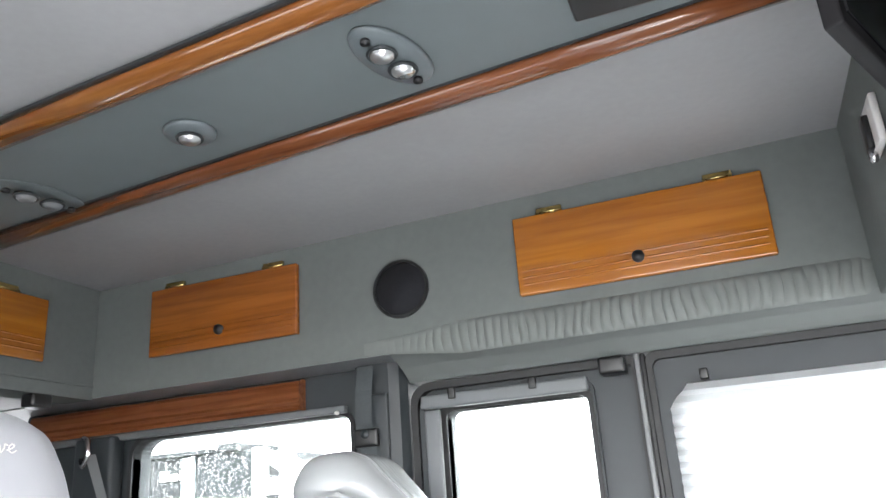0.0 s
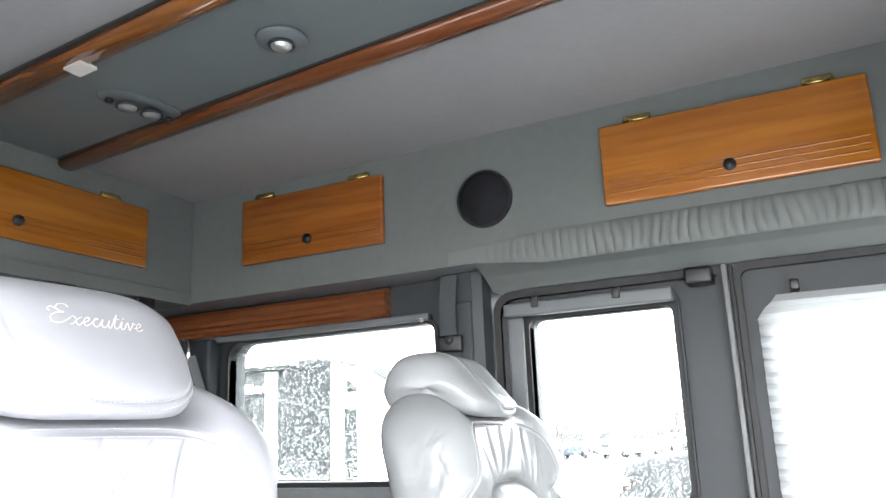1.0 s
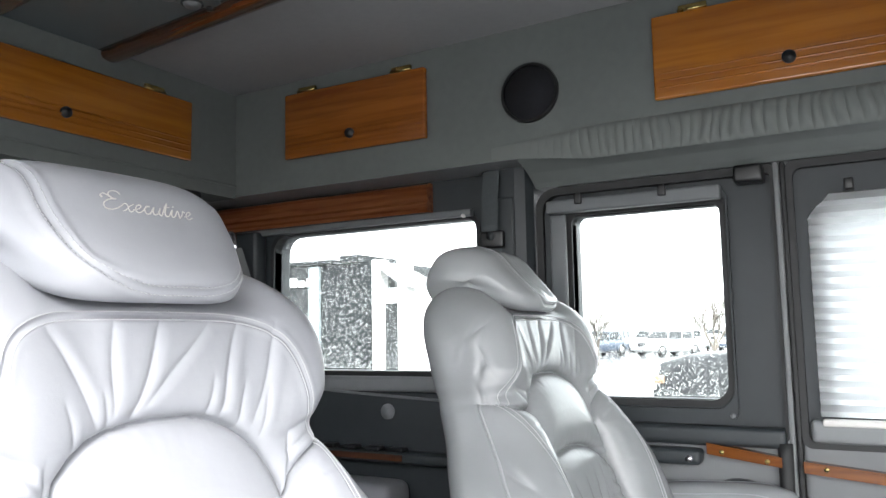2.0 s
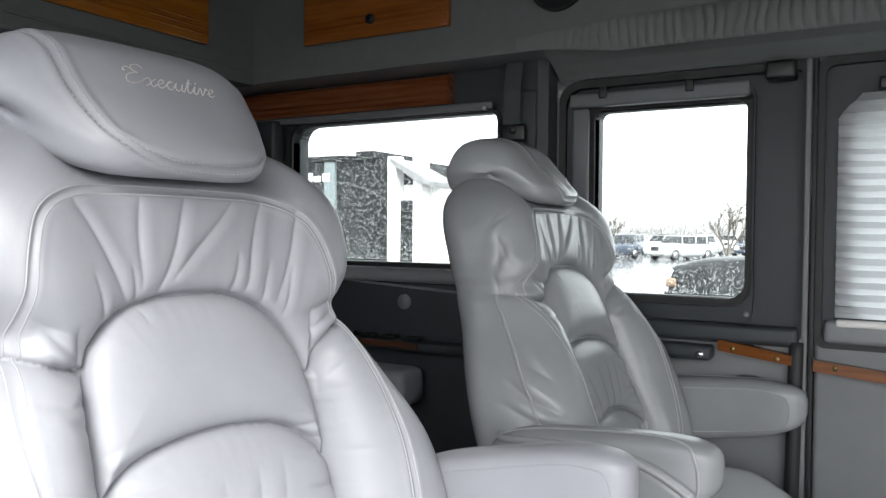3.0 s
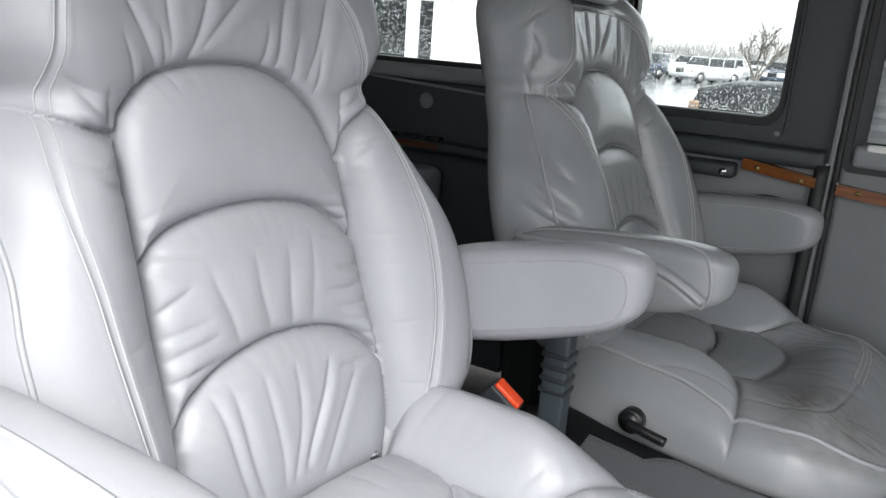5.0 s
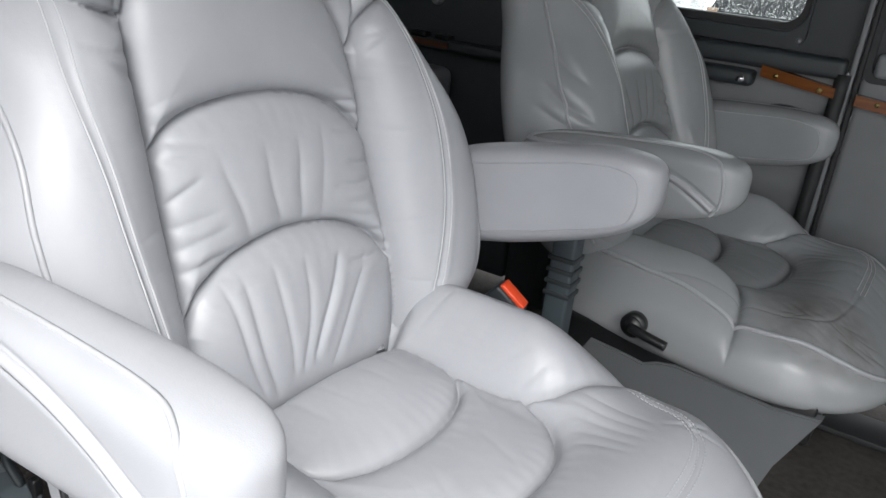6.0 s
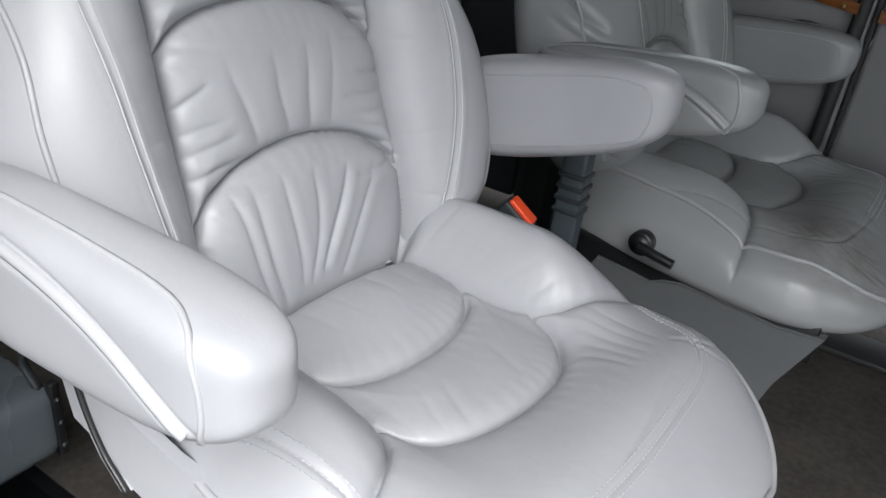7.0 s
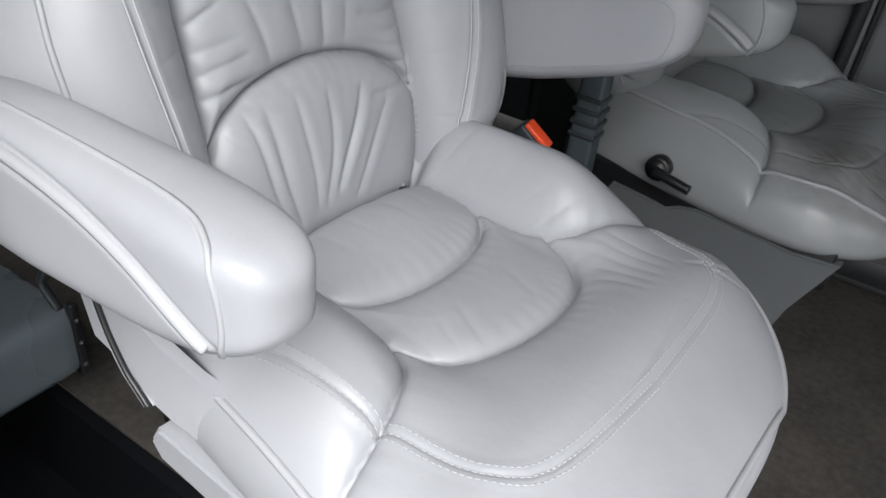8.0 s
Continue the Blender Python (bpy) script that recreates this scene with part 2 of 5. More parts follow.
def prism(outline, y0, y1, bevel=0.003):
    """A slab with an (x, z) outline between two depths."""
    bm = bmesh.new()
    a = [bm.verts.new((x, y0, z)) for x, z in outline]
    b = [bm.verts.new((x, y1, z)) for x, z in outline]
    n = len(a)
    bm.faces.new(a)
    bm.faces.new(b[::-1])
    for i in range(n):
        j = (i + 1) % n
        bm.faces.new((a[j], a[i], b[i], b[j]))
    bmesh.ops.recalc_face_normals(bm, faces=bm.faces[:])
    if bevel:
        es = [e for e in bm.edges if abs(e.verts[0].co.y - e.verts[1].co.y) < 1e-6]
        bmesh.ops.bevel(bm, geom=es, offset=bevel, segments=2, affect='EDGES')
    return bm


# ---- the van's shell ----
YC, YD, XF, YN = 1.64, 1.77, -1.87, -0.14


def ceil_z(x):
    return 1.708 + 0.014 * (x + 1.87)


def sloped(x0, y0, x1, y1, drop, thick, skew=0.0):
    """A slab under the roof that follows its slope; skew shifts it sideways along the van."""
    bm = bmesh.new()
    r = bmesh.ops.create_cube(bm, size=1)
    for v in bm.verts:
        x = x0 if v.co.x < 0 else x1
        y = (y0 if v.co.y < 0 else y1) + skew * (x + 1.87)
        z = ceil_z(x) - drop - (thick if v.co.z < 0 else 0)
        v.co = (x, y, z)
    return bm


ceiling = part("ceiling", sloped(-1.95, -0.2, 0.2, 1.95, -0.05, 0.05), HEADLINER, smooth=False)
tagged(ceiling, "pale fabric headliner of the raised van roof", "ceiling", kind="structure")

wall_side = part("wall_side", box(-1.97, YC, 1.398, 0.17, YC + 0.10, 1.76, 0.0), FABRIC, smooth=False)
tagged(wall_side, "grey fabric upper side wall with cabinet doors", "wall", kind="structure")
wall_front = part("wall_front", box(-1.97, -0.2, 1.392, XF, YC - 0.001, 1.76, 0.0), FABRIC, smooth=False)
tagged(wall_front, "grey fabric bulkhead above the cab", "wall", kind="structure")
part("trim", box(XF, -0.1, 1.425, XF + 0.006, YC - 0.002, 1.432, 0.002), FABRIC, wall_front)
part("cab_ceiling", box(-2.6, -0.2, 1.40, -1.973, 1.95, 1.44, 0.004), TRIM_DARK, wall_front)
# header between the upper wall and the doors
hdr = [(YC + 0.002, 1.397), (YC + 0.03, 1.388), (YC + 0.07, 1.372), (YC + 0.105, 1.352), (YC + 0.118, 1.342), (1.90, 1.342), (1.90, 1.397)]
header = part("header_trim", from_grid([[(x, y, z) for y, z in hdr] for x in (-0.955, 1.2)], True, True), mat("header_vinyl", (0.165, 0.180, 0.178), 0.6, vary=0.06, scale=25, bump=0.25, bscale=800), smooth=False)
tagged(header, "grey moulded header above the side doors", "trim", kind="structure")
hdr2 = [(YC + 0.002, 1.397), (1.90, 1.397), (1.90, 1.405), (YC + 0.002, 1.405)]
header_cab = part("header_trim", from_grid([[(x, y, z - 0.0) for y, z in hdr2] for x in (-2.5, -0.957)], True, True), TRIM, smooth=False)
tagged(header_cab, "grey ledge above the cab door", "trim", kind="structure")

floor = part("floor", box(-2.6, 0.395, -0.04, 1.3, 1.95, 0.0, 0.0), CARPET, smooth=False)
tagged(floor, "worn brown-grey carpet on the van floor", "floor", kind="structure")
fl2 = part("floor", box(-0.62, -0.2, -0.04, 1.3, 0.393, 0.0, 0.0), CARPET, smooth=False)
tagged(fl2, "worn brown-grey carpet beside the door", "floor", kind="structure")
well = bmesh.new()
box(-2.6, -0.2, -0.26, -0.62, 0.395, -0.22, 0, bm=well)
box(-2.6, 0.372, -0.22, -0.62, 0.393, -0.002, 0, bm=well)
box(-0.645, -0.2, -0.22, -0.622, 0.37, -0.002, 0, bm=well)
sill_plate = part("door_sill", box(-0.95, 1.635, 0.001, 1.25, 1.748, 0.016, 0.004), RUBBER)
tagged(sill_plate, "black ribbed plate along the side door sill", "door sill", kind="structure")
step_well = part("step_well", well, mat("step_plastic", (0.006, 0.0065, 0.008), 0.3, vary=0.2, scale=20, bump=0.1), smooth=False)
tagged(step_well, "black moulded plastic step well beside the seat", "step", kind="structure")

wn_ = bmesh.new()   # unseen near side: side door open, the rest filled in to block light
for b in ((-2.6, 1.52, -0.99, 1.76), (-0.99, 1.60, 1.3, 1.76), (-0.99, -0.3, -0.66, 1.60), (1.15, -0.3, 1.3, 1.60), (-2.6, -0.3, -1.85, 1.52), (-1.85, -0.3, -0.99, 1.12)):
    box(b[0], YN - 0.08, b[1], b[2], YN, b[3], 0, bm=wn_)
wall_near = part("wall_near", wn_, TRIM, smooth=False)
tagged(wall_near, "grey trimmed side wall, out of view, openings cut to shape light", "wall", kind="structure")
bulk = part("wall_bulkhead", box(0.10, -0.2, 1.37, 0.17, YC - 0.002, 1.76, 0.006), FABRIC, smooth=False)
tagged(bulk, "grey fabric bulkhead where the raised roof ends", "wall", kind="structure")
low = part("ceiling_rear", box(0.172, -0.2, 1.375, 1.3, 1.95, 1.42, 0), HEADLINER, smooth=False)
tagged(low, "pale headliner of the lower rear roof", "ceiling", kind="structure")
wr_ = bmesh.new()   # unseen opening added to let light onto the chairs' fronts
for b in ((-0.2, -0.3, 1.95, 0.62), (-0.2, 1.32, 1.95, 1.8), (-0.2, 0.62, 0.05, 1.32), (1.15, 0.62, 1.95, 1.32)):
    box(1.3, b[0], b[1], 1.38, b[2], b[3], 0, bm=wr_)
wall_rear = part("wall_rear", wr_, FABRIC, smooth=False)
tagged(wall_rear, "grey fabric wall closing the rear", "wall", kind="structure")
# added in place of the windscreen, so no daylight enters the cab
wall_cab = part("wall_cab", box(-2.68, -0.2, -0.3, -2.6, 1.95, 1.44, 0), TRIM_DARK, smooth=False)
tagged(wall_cab, "plain dark wall added where the windscreen would be", "wall", kind="structure")


# ---- side doors ----
def window(parent, outline, y, inset=0.004, name="pane"):
    bm = bmesh.new()
    a = [bm.verts.new((x, y, z)) for x, z in outline]
    b = [bm.verts.new((x, y + inset, z)) for x, z in outline]
    bm.faces.new(a)
    bm.faces.new(b[::-1])
    bmesh.ops.recalc_face_normals(bm, faces=bm.faces[:])
    ob = part(name, bm, GLASS, parent, "rain-spotted clear window glass", smooth=False)
    ob.visible_shadow = False
    return ob


def oval(cx, cz, rx, rz, n=36):
    return [(cx + rx * math.cos(2 * math.pi * k / n), cz + rz * math.sin(2 * math.pi * k / n)) for k in range(n)]


# cab door
W1 = round_rect(-1.83, 0.878, -1.13, 1.285, (0.03, 0.03, 0.03, 0.05))
door_1 = thing("door_1", "dark grey cab door with wood switch panel", "door", kind="structure", at=(-1.5, YD, 0))


def in_door(door, ob):
    ob.matrix_parent_inverse = Matrix.Translation(-Vector(door.location))
    return ob


in_door(door_1, part("door_frame", frame_ring(round_rect(-2.25, 0.83, -1.105, 1.396, 0.01), W1, YD, YD + 0.07), TRIM_DARK, door_1, smooth=False))
in_door(door_1, part("gasket", frame_ring(round_rect(-1.842, 0.866, -1.118, 1.297, (0.04, 0.04, 0.04, 0.06)), W1, YD - 0.006, YD + 0.03), RUBBER, door_1, smooth=False))
in_door(door_1, part("door_card", box(-2.25, YD - 0.03, 0.05, -1.105, YD + 0.07, 0.828, 0.012, 3), TRIM_DARK, door_1))
in_door(door_1, part("sill", box(-2.25, YD - 0.052, 0.826, -1.107, YD - 0.001, 0.866, 0.015, 4), TRIM, door_1, "grey rounded window sill"))
in_door(door_1, part("armrest", box(-1.75, YD - 0.15, 0.50, -1.325, YD - 0.028, 0.60, 0.035, 5), LEATHER, door_1, "grey padded door armrest"))
in_door(door_1, part("switch_shelf", box(-1.72, YD - 0.085, 0.645, -1.16, YD - 0.028, 0.672, 0.008, 3), TRIM_DARK, door_1))
in_door(door_1, part("wood_inlay", box(-1.70, YD - 0.089, 0.652, -1.32, YD - 0.084, 0.668, 0.002), wood("dark_inlay_wood", (0.045, 0.015, 0.008), (0.10, 0.036, 0.016), 0), door_1, "thin reddish wood inlay"))
for k in range(4):
    x = -1.60 + 0.075 * k
    in_door(door_1, part("switch", box(x, YD - 0.07, 0.671, x + 0.045, YD - 0.04, 0.682, 0.003), BLACK, door_1, "black window switch"))
in_door(door_1, part("door_lamp", disc((-1.398, YD - 0.032, 0.772), (0, -1, 0), 0.021, 0.012), TRIM, door_1, "small round grey lamp lens"))
in_door(door_1, part("piping", tube(smooth_line([(-1.75, YD - 0.034, 0.842), (-1.59, YD - 0.036, 0.826), (-1.40, YD - 0.036, 0.815), (-1.12, YD - 0.034, 0.80)]), 0.004), TRIM, door_1))
in_door(door_1, window(door_1, W1, YD + 0.03))

valance = thing("valance", "reddish varnished wood valance over cab window", "valance", at=(-1.6, YD, 1.35))
vr = [(YD - 0.001, 1.308), (YD - 0.030, 1.308), (YD - 0.034, 1.316), (YD - 0.030, 1.324), (YD - 0.036, 1.332), (YD - 0.032, 1.340), (YD - 0.036, 1.352),
      (YD - 0.036, 1.375), (YD - 0.030, 1.385), (YD - 0.020, 1.390), (YD - 0.001, 1.390)]
in_door(valance, part("board", from_grid([[(x, y, z) for y, z in vr] for x in (-2.2, -1.263)], True, True), WALNUT_X, valance, smooth=False))
in_door(valance, part("blind_rail", box(-2.2, YD - 0.028, 1.288, -1.135, YD - 0.006, 1.306, 0.003), RAIL_GREY, valance, "grey rolled blind rail"))
in_door(valance, part("clip", disc((-1.155, YD - 0.03, 1.288), (0, -1, 0), 0.005, 0.01, 12, 0.001), WHITE, valance, "small white clip"))

# pillar with its belt
pillar = thing("pillar", "grey moulded door pillar trim", "pillar", kind="structure", at=(-1.03, YD, 0.7))
pr = [(-1.103, YD + 0.06), (-1.103, YD - 0.012), (-1.095, YD - 0.035), (-1.07, YD - 0.045), (-1.0, YD - 0.045), (-0.975, YD - 0.035), (-0.962, YD - 0.01), (-0.96, YD + 0.06)]
in_door(pillar, part("pillar_trim", from_grid([[(x, y, z) for x, y in pr] for z in (0.0, 0.7, 1.396)], True, True), TRIM_DARK, pillar, smooth=False))
belt = thing("seat_belt", "dark seat belt hanging from the door pillar", "seat belt", at=(-1.05, YD - 0.05, 1.22))
bl = [(YD - 0.052, 1.392), (YD - 0.066, 1.33), (YD - 0.07, 1.25), (YD - 0.062, 1.19)]
in_door(belt, part("webbing", from_grid([[(-1.082, y, z) for y, z in bl], [(-1.036, y, z) for y, z in bl]]), BELT, belt, smooth=False))
bl = [(YD - 0.060, 1.20), (YD - 0.055, 0.9), (YD - 0.05, 0.4)]
in_door(belt, part("webbing", from_grid([[(-1.077, y, z) for y, z in bl], [(-1.031, y, z) for y, z in bl]]), BELT, belt, smooth=False))
in_door(belt, part("guide_loop", box(-1.088, YD - 0.074, 1.192, -1.022, YD - 0.058, 1.236, 0.007, 3), BLACK, belt, "black belt guide loop"))
in_door(belt, part("guide_bolt", disc((-1.055, YD - 0.076, 1.222), (0, -1, 0), 0.011, 0.008, 18, 0.002), TRIM_DARK, belt))
in_door(belt, part("height_slide", box(-1.085, YD - 0.056, 1.12, -1.0, YD - 0.046, 1.32, 0.006, 3), TRIM_DARK, belt))

# forward leaf of the side doors
W2 = round_rect(-0.866, 0.822, -0.516, 1.264, (0.03, 0.04, 0.02, 0.02))
door_2 = thing("door_2", "grey side door leaf with large window", "door", kind="structure", at=(-0.67, YD, 0))
O2 = round_rect(-0.952, 0.74, -0.398, 1.336, (0.01, 0.01, 0.01, 0.05))
in_door(door_2, part("door_frame", frame_ring(round_rect(-0.938, 0.742, -0.400, 1.322, (0.01, 0.01, 0.01, 0.05)), W2, YD, YD + 0.06), TRIM_DARK, door_2, smooth=False))
in_door(door_2, part("gasket", frame_ring(O2, round_rect(-0.934, 0.75, -0.404, 1.318, (0.01, 0.01, 0.01, 0.04)), YD - 0.022, YD + 0.05), RUBBER, door_2, "black rubber door gasket", smooth=False))
in_door(door_2, part("pane_seal", frame_ring(round_rect(-0.880, 0.808, -0.504, 1.276, (0.035, 0.045, 0.02, 0.02)), W2, YD - 0.004, YD + 0.03), RUBBER, door_2, smooth=False))
in_door(door_2, part("window_surround", frame_ring(round_rect(-0.93, 0.772, -0.497, 1.30, 0.03), round_rect(-0.884, 0.805, -0.500, 1.276, (0.035, 0.045, 0.01, 0.01)), YD - 0.02, YD - 0.001), TRIM_DARK, door_2, smooth=False))
in_door(door_2, part("blind_rail", box(-0.915, YD - 0.05, 1.268, -0.505, YD - 0.021, 1.300, 0.006, 3), RAIL_GREY, door_2, "grey folded blind rail"))
in_door(door_2, part("side_pad", box(-0.912, YD - 0.035, 0.82, -0.872, YD - 0.021, 1.266, 0.006, 3), RAIL_GREY, door_2, "grey upright blind guide"))
for x in (-0.84, -0.64):
    in_door(door_2, part("hook", box(x, YD - 0.056, 1.285, x + 0.018, YD - 0.045, 1.312, 0.003), BLACK, door_2, "small black blind hook"))
in_door(door_2, part("latch", box(-0.475, YD - 0.055, 1.297, -0.415, YD - 0.001, 1.336, 0.008, 3), BLACK, door_2, "black door latch"))
in_door(door_2, part("door_card", box(-0.938, YD - 0.02, 0.05, -0.400, YD + 0.06, 0.738, 0.010, 3), PANEL_LIGHT, door_2, "pale grey vinyl door card"))
in_door(door_2, part("sill", box(-0.935, YD - 0.045, 0.728, -0.402, YD - 0.002, 0.770, 0.014, 4), TRIM_DARK, door_2))
in_door(door_2, part("wood_strip", prism([(-0.562, 0.712), (-0.412, 0.692), (-0.412, 0.713), (-0.562, 0.736)], YD - 0.054, YD - 0.0205), STRIP_WOOD, door_2, "honey varnished wood strip", smooth=False))
for x, z in ((-0.53, 0.718), (-0.44, 0.704)):
    in_door(door_2, part("screw", disc((x, YD - 0.055, z), (0, -1, 0), 0.005, 0.004, 12, 0.001), BRASS, door_2))
in_door(door_2, part("pull_handle", box(-0.70, YD - 0.07, 0.688, -0.572, YD - 0.02, 0.722, 0.012, 3), TRIM_DARK, door_2, "dark pull handle"))
in_door(door_2, part("pull_screw", disc((-0.596, YD - 0.071, 0.703), (0, -1, 0), 0.008, 0.006, 16, 0.001), CHROME, door_2, "bright screw cap"))
in_door(door_2, part("speaker_ring", frame_ring(oval(-0.50, 0.60, 0.075, 0.06), oval(-0.50, 0.60, 0.066, 0.051), YD - 0.03, YD - 0.021), TRIM_DARK, door_2, smooth=False))
in_door(door_2, part("speaker_grille", prism(oval(-0.50, 0.60, 0.064, 0.049), YD - 0.026, YD - 0.021, 0), TRIM_DARK, door_2))
in_door(door_2, window(door_2, W2, YD + 0.03))
in_door(door_2, part("screw", disc((-0.508, YD - 0.022, 0.792), (0, -1, 0), 0.006, 0.006, 12, 0.001), TRIM, door_2))

seam = thing("door_seal", "bright strip and black rubber between side doors", "door seal", kind="structure", at=(-0.39, YD, 0.7))
in_door(seam, part("metal_strip", box(-0.397, YD - 0.03, 0.05, -0.386, YD + 0.02, 1.338, 0.003), PANEL_LIGHT, seam, "bright grey metal strip"))
in_door(seam, part("rubber", box(-0.384, YD - 0.022, 0.05, -0.374, YD + 0.02, 1.338, 0.003), RUBBER, seam))
in_door(seam, part("rubber", tube(smooth_line([(-0.405, YD - 0.035, 0.74), (-0.406, YD - 0.042, 0.60), (-0.408, YD - 0.045, 0.45), (-0.412, YD - 0.045, 0.2), (-0.415, YD - 0.045, 0.02)], 20), 0.015), RUBBER, seam))

# aft leaf, its window behind a pleated blind
W3 = round_rect(-0.30, 0.80, 0.40, 1.235, 0.05)
door_3 = thing("door_3", "grey side door leaf with pleated blind", "door", kind="structure", at=(0.0, YD, 0))
in_door(door_3, part("door_frame", frame_ring(round_rect(-0.372, 0.74, 0.50, 1.338, 0.01), W3, YD, YD + 0.06), TRIM_DARK, door_3, smooth=False))
in_door(door_3, part("gasket", frame_ring(round_rect(-0.373, 0.73, 0.52, 1.339, 0.02), round_rect(-0.36, 0.742, 0.50, 1.322, 0.02), YD - 0.02, YD - 0.001), RUBBER, door_3, smooth=False))
in_door(door_3, part("door_card", box(-0.372, YD - 0.02, 0.05, 0.50, YD + 0.06, 0.738, 0.010, 3), PANEL_LIGHT, door_3, "pale grey vinyl door card"))
in_door(door_3, part("sill", box(-0.355, YD - 0.03, 0.742, 0.49, YD - 0.001, 0.79, 0.012, 3), TRIM, door_3))
in_door(door_3, part("wood_strip", prism([(-0.372, 0.684), (0.10, 0.64), (0.10, 0.662), (-0.372, 0.707)], YD - 0.05, YD - 0.0205), STRIP_WOOD, door_3, "honey varnished wood strip", smooth=False))
in_door(door_3, part("screw", disc((-0.33, YD - 0.051, 0.694), (0, -1, 0), 0.005, 0.004, 12, 0.001), BRASS, door_3))
in_door(door_3, part("hook", box(-0.262, YD - 0.05, 1.262, -0.244, YD - 0.02, 1.285, 0.003), BLACK, door_3, "small black blind hook"))
in_door(door_3, window(door_3, W3, YD + 0.03))
part("rear_side_trim", box(0.502, YD, 0.0, 1.3, YD + 0.07, 1.341, 0), TRIM, wall_side, smooth=False)

blind = thing("pleated_blind", "white pleated fabric blind, lowered, backlit", "window blind", at=(0.0, YD - 0.03, 1.0))
rows, z, k = [], 1.258, 0
while z > 0.79:
    y = YD - 0.028 + (0.016 if k % 2 else 0.0)
    cut = max(0.0, z - 1.215)
    rows.append([(-0.335 + cut, y, z), (-0.1, y, z - 0.001), (0.45, y, z)])
    z -= 0.0125
    k += 1
bm_ = from_grid(rows)
in_door(blind, part("pleats", bm_, BLIND, blind, smooth=False))
in_door(blind, part("bottom_bar", box(-0.332, YD - 0.034, 0.778, 0.45, YD - 0.010, 0.792, 0.004), WHITE, blind))
bn, bl_ = BLIND.node_tree.nodes, BLIND.node_tree.links
tl, mxs = bn.new("ShaderNodeBsdfTranslucent"), bn.new("ShaderNodeMixShader")
tl.inputs[0].default_value = (0.8, 0.82, 0.84, 1)
mxs.inputs[0].default_value = 0.68
bl_.new(bn["Principled BSDF"].outputs[0], mxs.inputs[1])
bl_.new(tl.outputs[0], mxs.inputs[2])
bl_.new(mxs.outputs[0], bn["Material Output"].inputs[0])


# ---- upper wall: cabinet doors, speaker, gathered fabric ----
def cabinet_door(w, h, axis_mat, label):
    """Lift-up door in its own frame: centre at the origin, width along x, facing -y."""
    c = thing("cabinet_door", label, "cabinet door", "overhead cabinet doors")
    part("panel", box(-w / 2, -0.018, -h / 2, w / 2, 0, h / 2, 0.005, 3), axis_mat, c)
    for i in range(3):
        z = -h / 2 + 0.022 + 0.016 * i
        part("moulding", box(-w / 2 + 0.012, -0.0215, z, w / 2 - 0.012, -0.0175, z + 0.0045, 0.0016), axis_mat, c)
    part("lock", disc((-0.002, -0.021, -h / 2 + 0.045), (0, -1, 0), 0.0135, 0.012, 24), BLACK, c, "round black lock")
    for s in (-1, 1):
        x = s * w * 0.34
        hg = part("hinge", box(x - 0.03, -0.012, h / 2 + 0.001, x + 0.03, -0.001, h / 2 + 0.016, 0.002), BRASS, c, "small brass hinge")
        part("pin", tube([(x - 0.031, -0.013, h / 2 + 0.004), (x + 0.031, -0.013, h / 2 + 0.004)], 0.0035, 8), BRASS, hg)
    return c


cd = cabinet_door(0.551, 0.188, OAK_X, "honey oak lift-up overhead cabinet door, closed")
cd.matrix_basis = pose(-0.338, YC - 0.001, 1.575)
c2 = cabinet_door(0.466, 0.188, wood("red_oak", (0.20, 0.055, 0.008), (0.34, 0.112, 0.018), 0), "honey oak small overhead cabinet door, closed")
c2.matrix_basis = pose(-1.432, YC - 0.001, 1.575)
c3 = cabinet_door(0.766, 0.166, OAK_X, "honey oak wide cabinet door above the cab, closed")
c3.matrix_basis = pose(XF + 0.001, 1.068, 1.553, 0, 0, 90)

spk = thing("wall_speaker", "round black cloth loudspeaker set in wall", "speaker", at=(-0.913, YC, 1.553))
part("ring", frame_ring(oval(0, 0, 0.073, 0.073), oval(0, 0, 0.066, 0.066), -0.010, -0.0005), BLACK, spk, smooth=False)
part("grille", disc((0, -0.004, 0), (0, -1, 0), 0.0655, 0.007, 40, 0.002), GRILLE, spk)

# gathered fabric roll under the cabinets
rng = np.random.default_rng(3)
rows = []
NP = 760
ph = np.cumsum(rng.uniform(0.22, 0.68, NP))
for i in range(NP):
    x = -1.02 + 1.14 * i / (NP - 1)
    fade = min(1, ((x + 1.02) / 0.42) ** 1.3, (0.12 - x) / 0.08)
    fade = max(0.0, fade)
    row = []
    for j in range(15):
        v = j / 14
        prof = math.sin(math.pi * v) ** 0.6
        g = abs(math.sin(0.5 * ph[i] + 0.35 * math.sin(v * 3 + i * 0.05))) ** 0.55
        y = YC - 0.001 - (0.0005 + fade * (0.008 + 0.010 * g)) * prof
        row.append((x + fade * 0.003 * math.sin(v * 4 + i * 0.02), y, 1.452 - (0.030 + 0.047 * min(1, 2 * fade)) * v - 0.021 * (1 - min(1, 2 * fade))))
    rows.append(row)
gather = part("gathered_trim", from_grid(rows), PLEAT)
tagged(gather, "grey gathered fabric trim along the upper wall", "fabric trim")


# ---- ceiling fittings ----
SK = -0.078


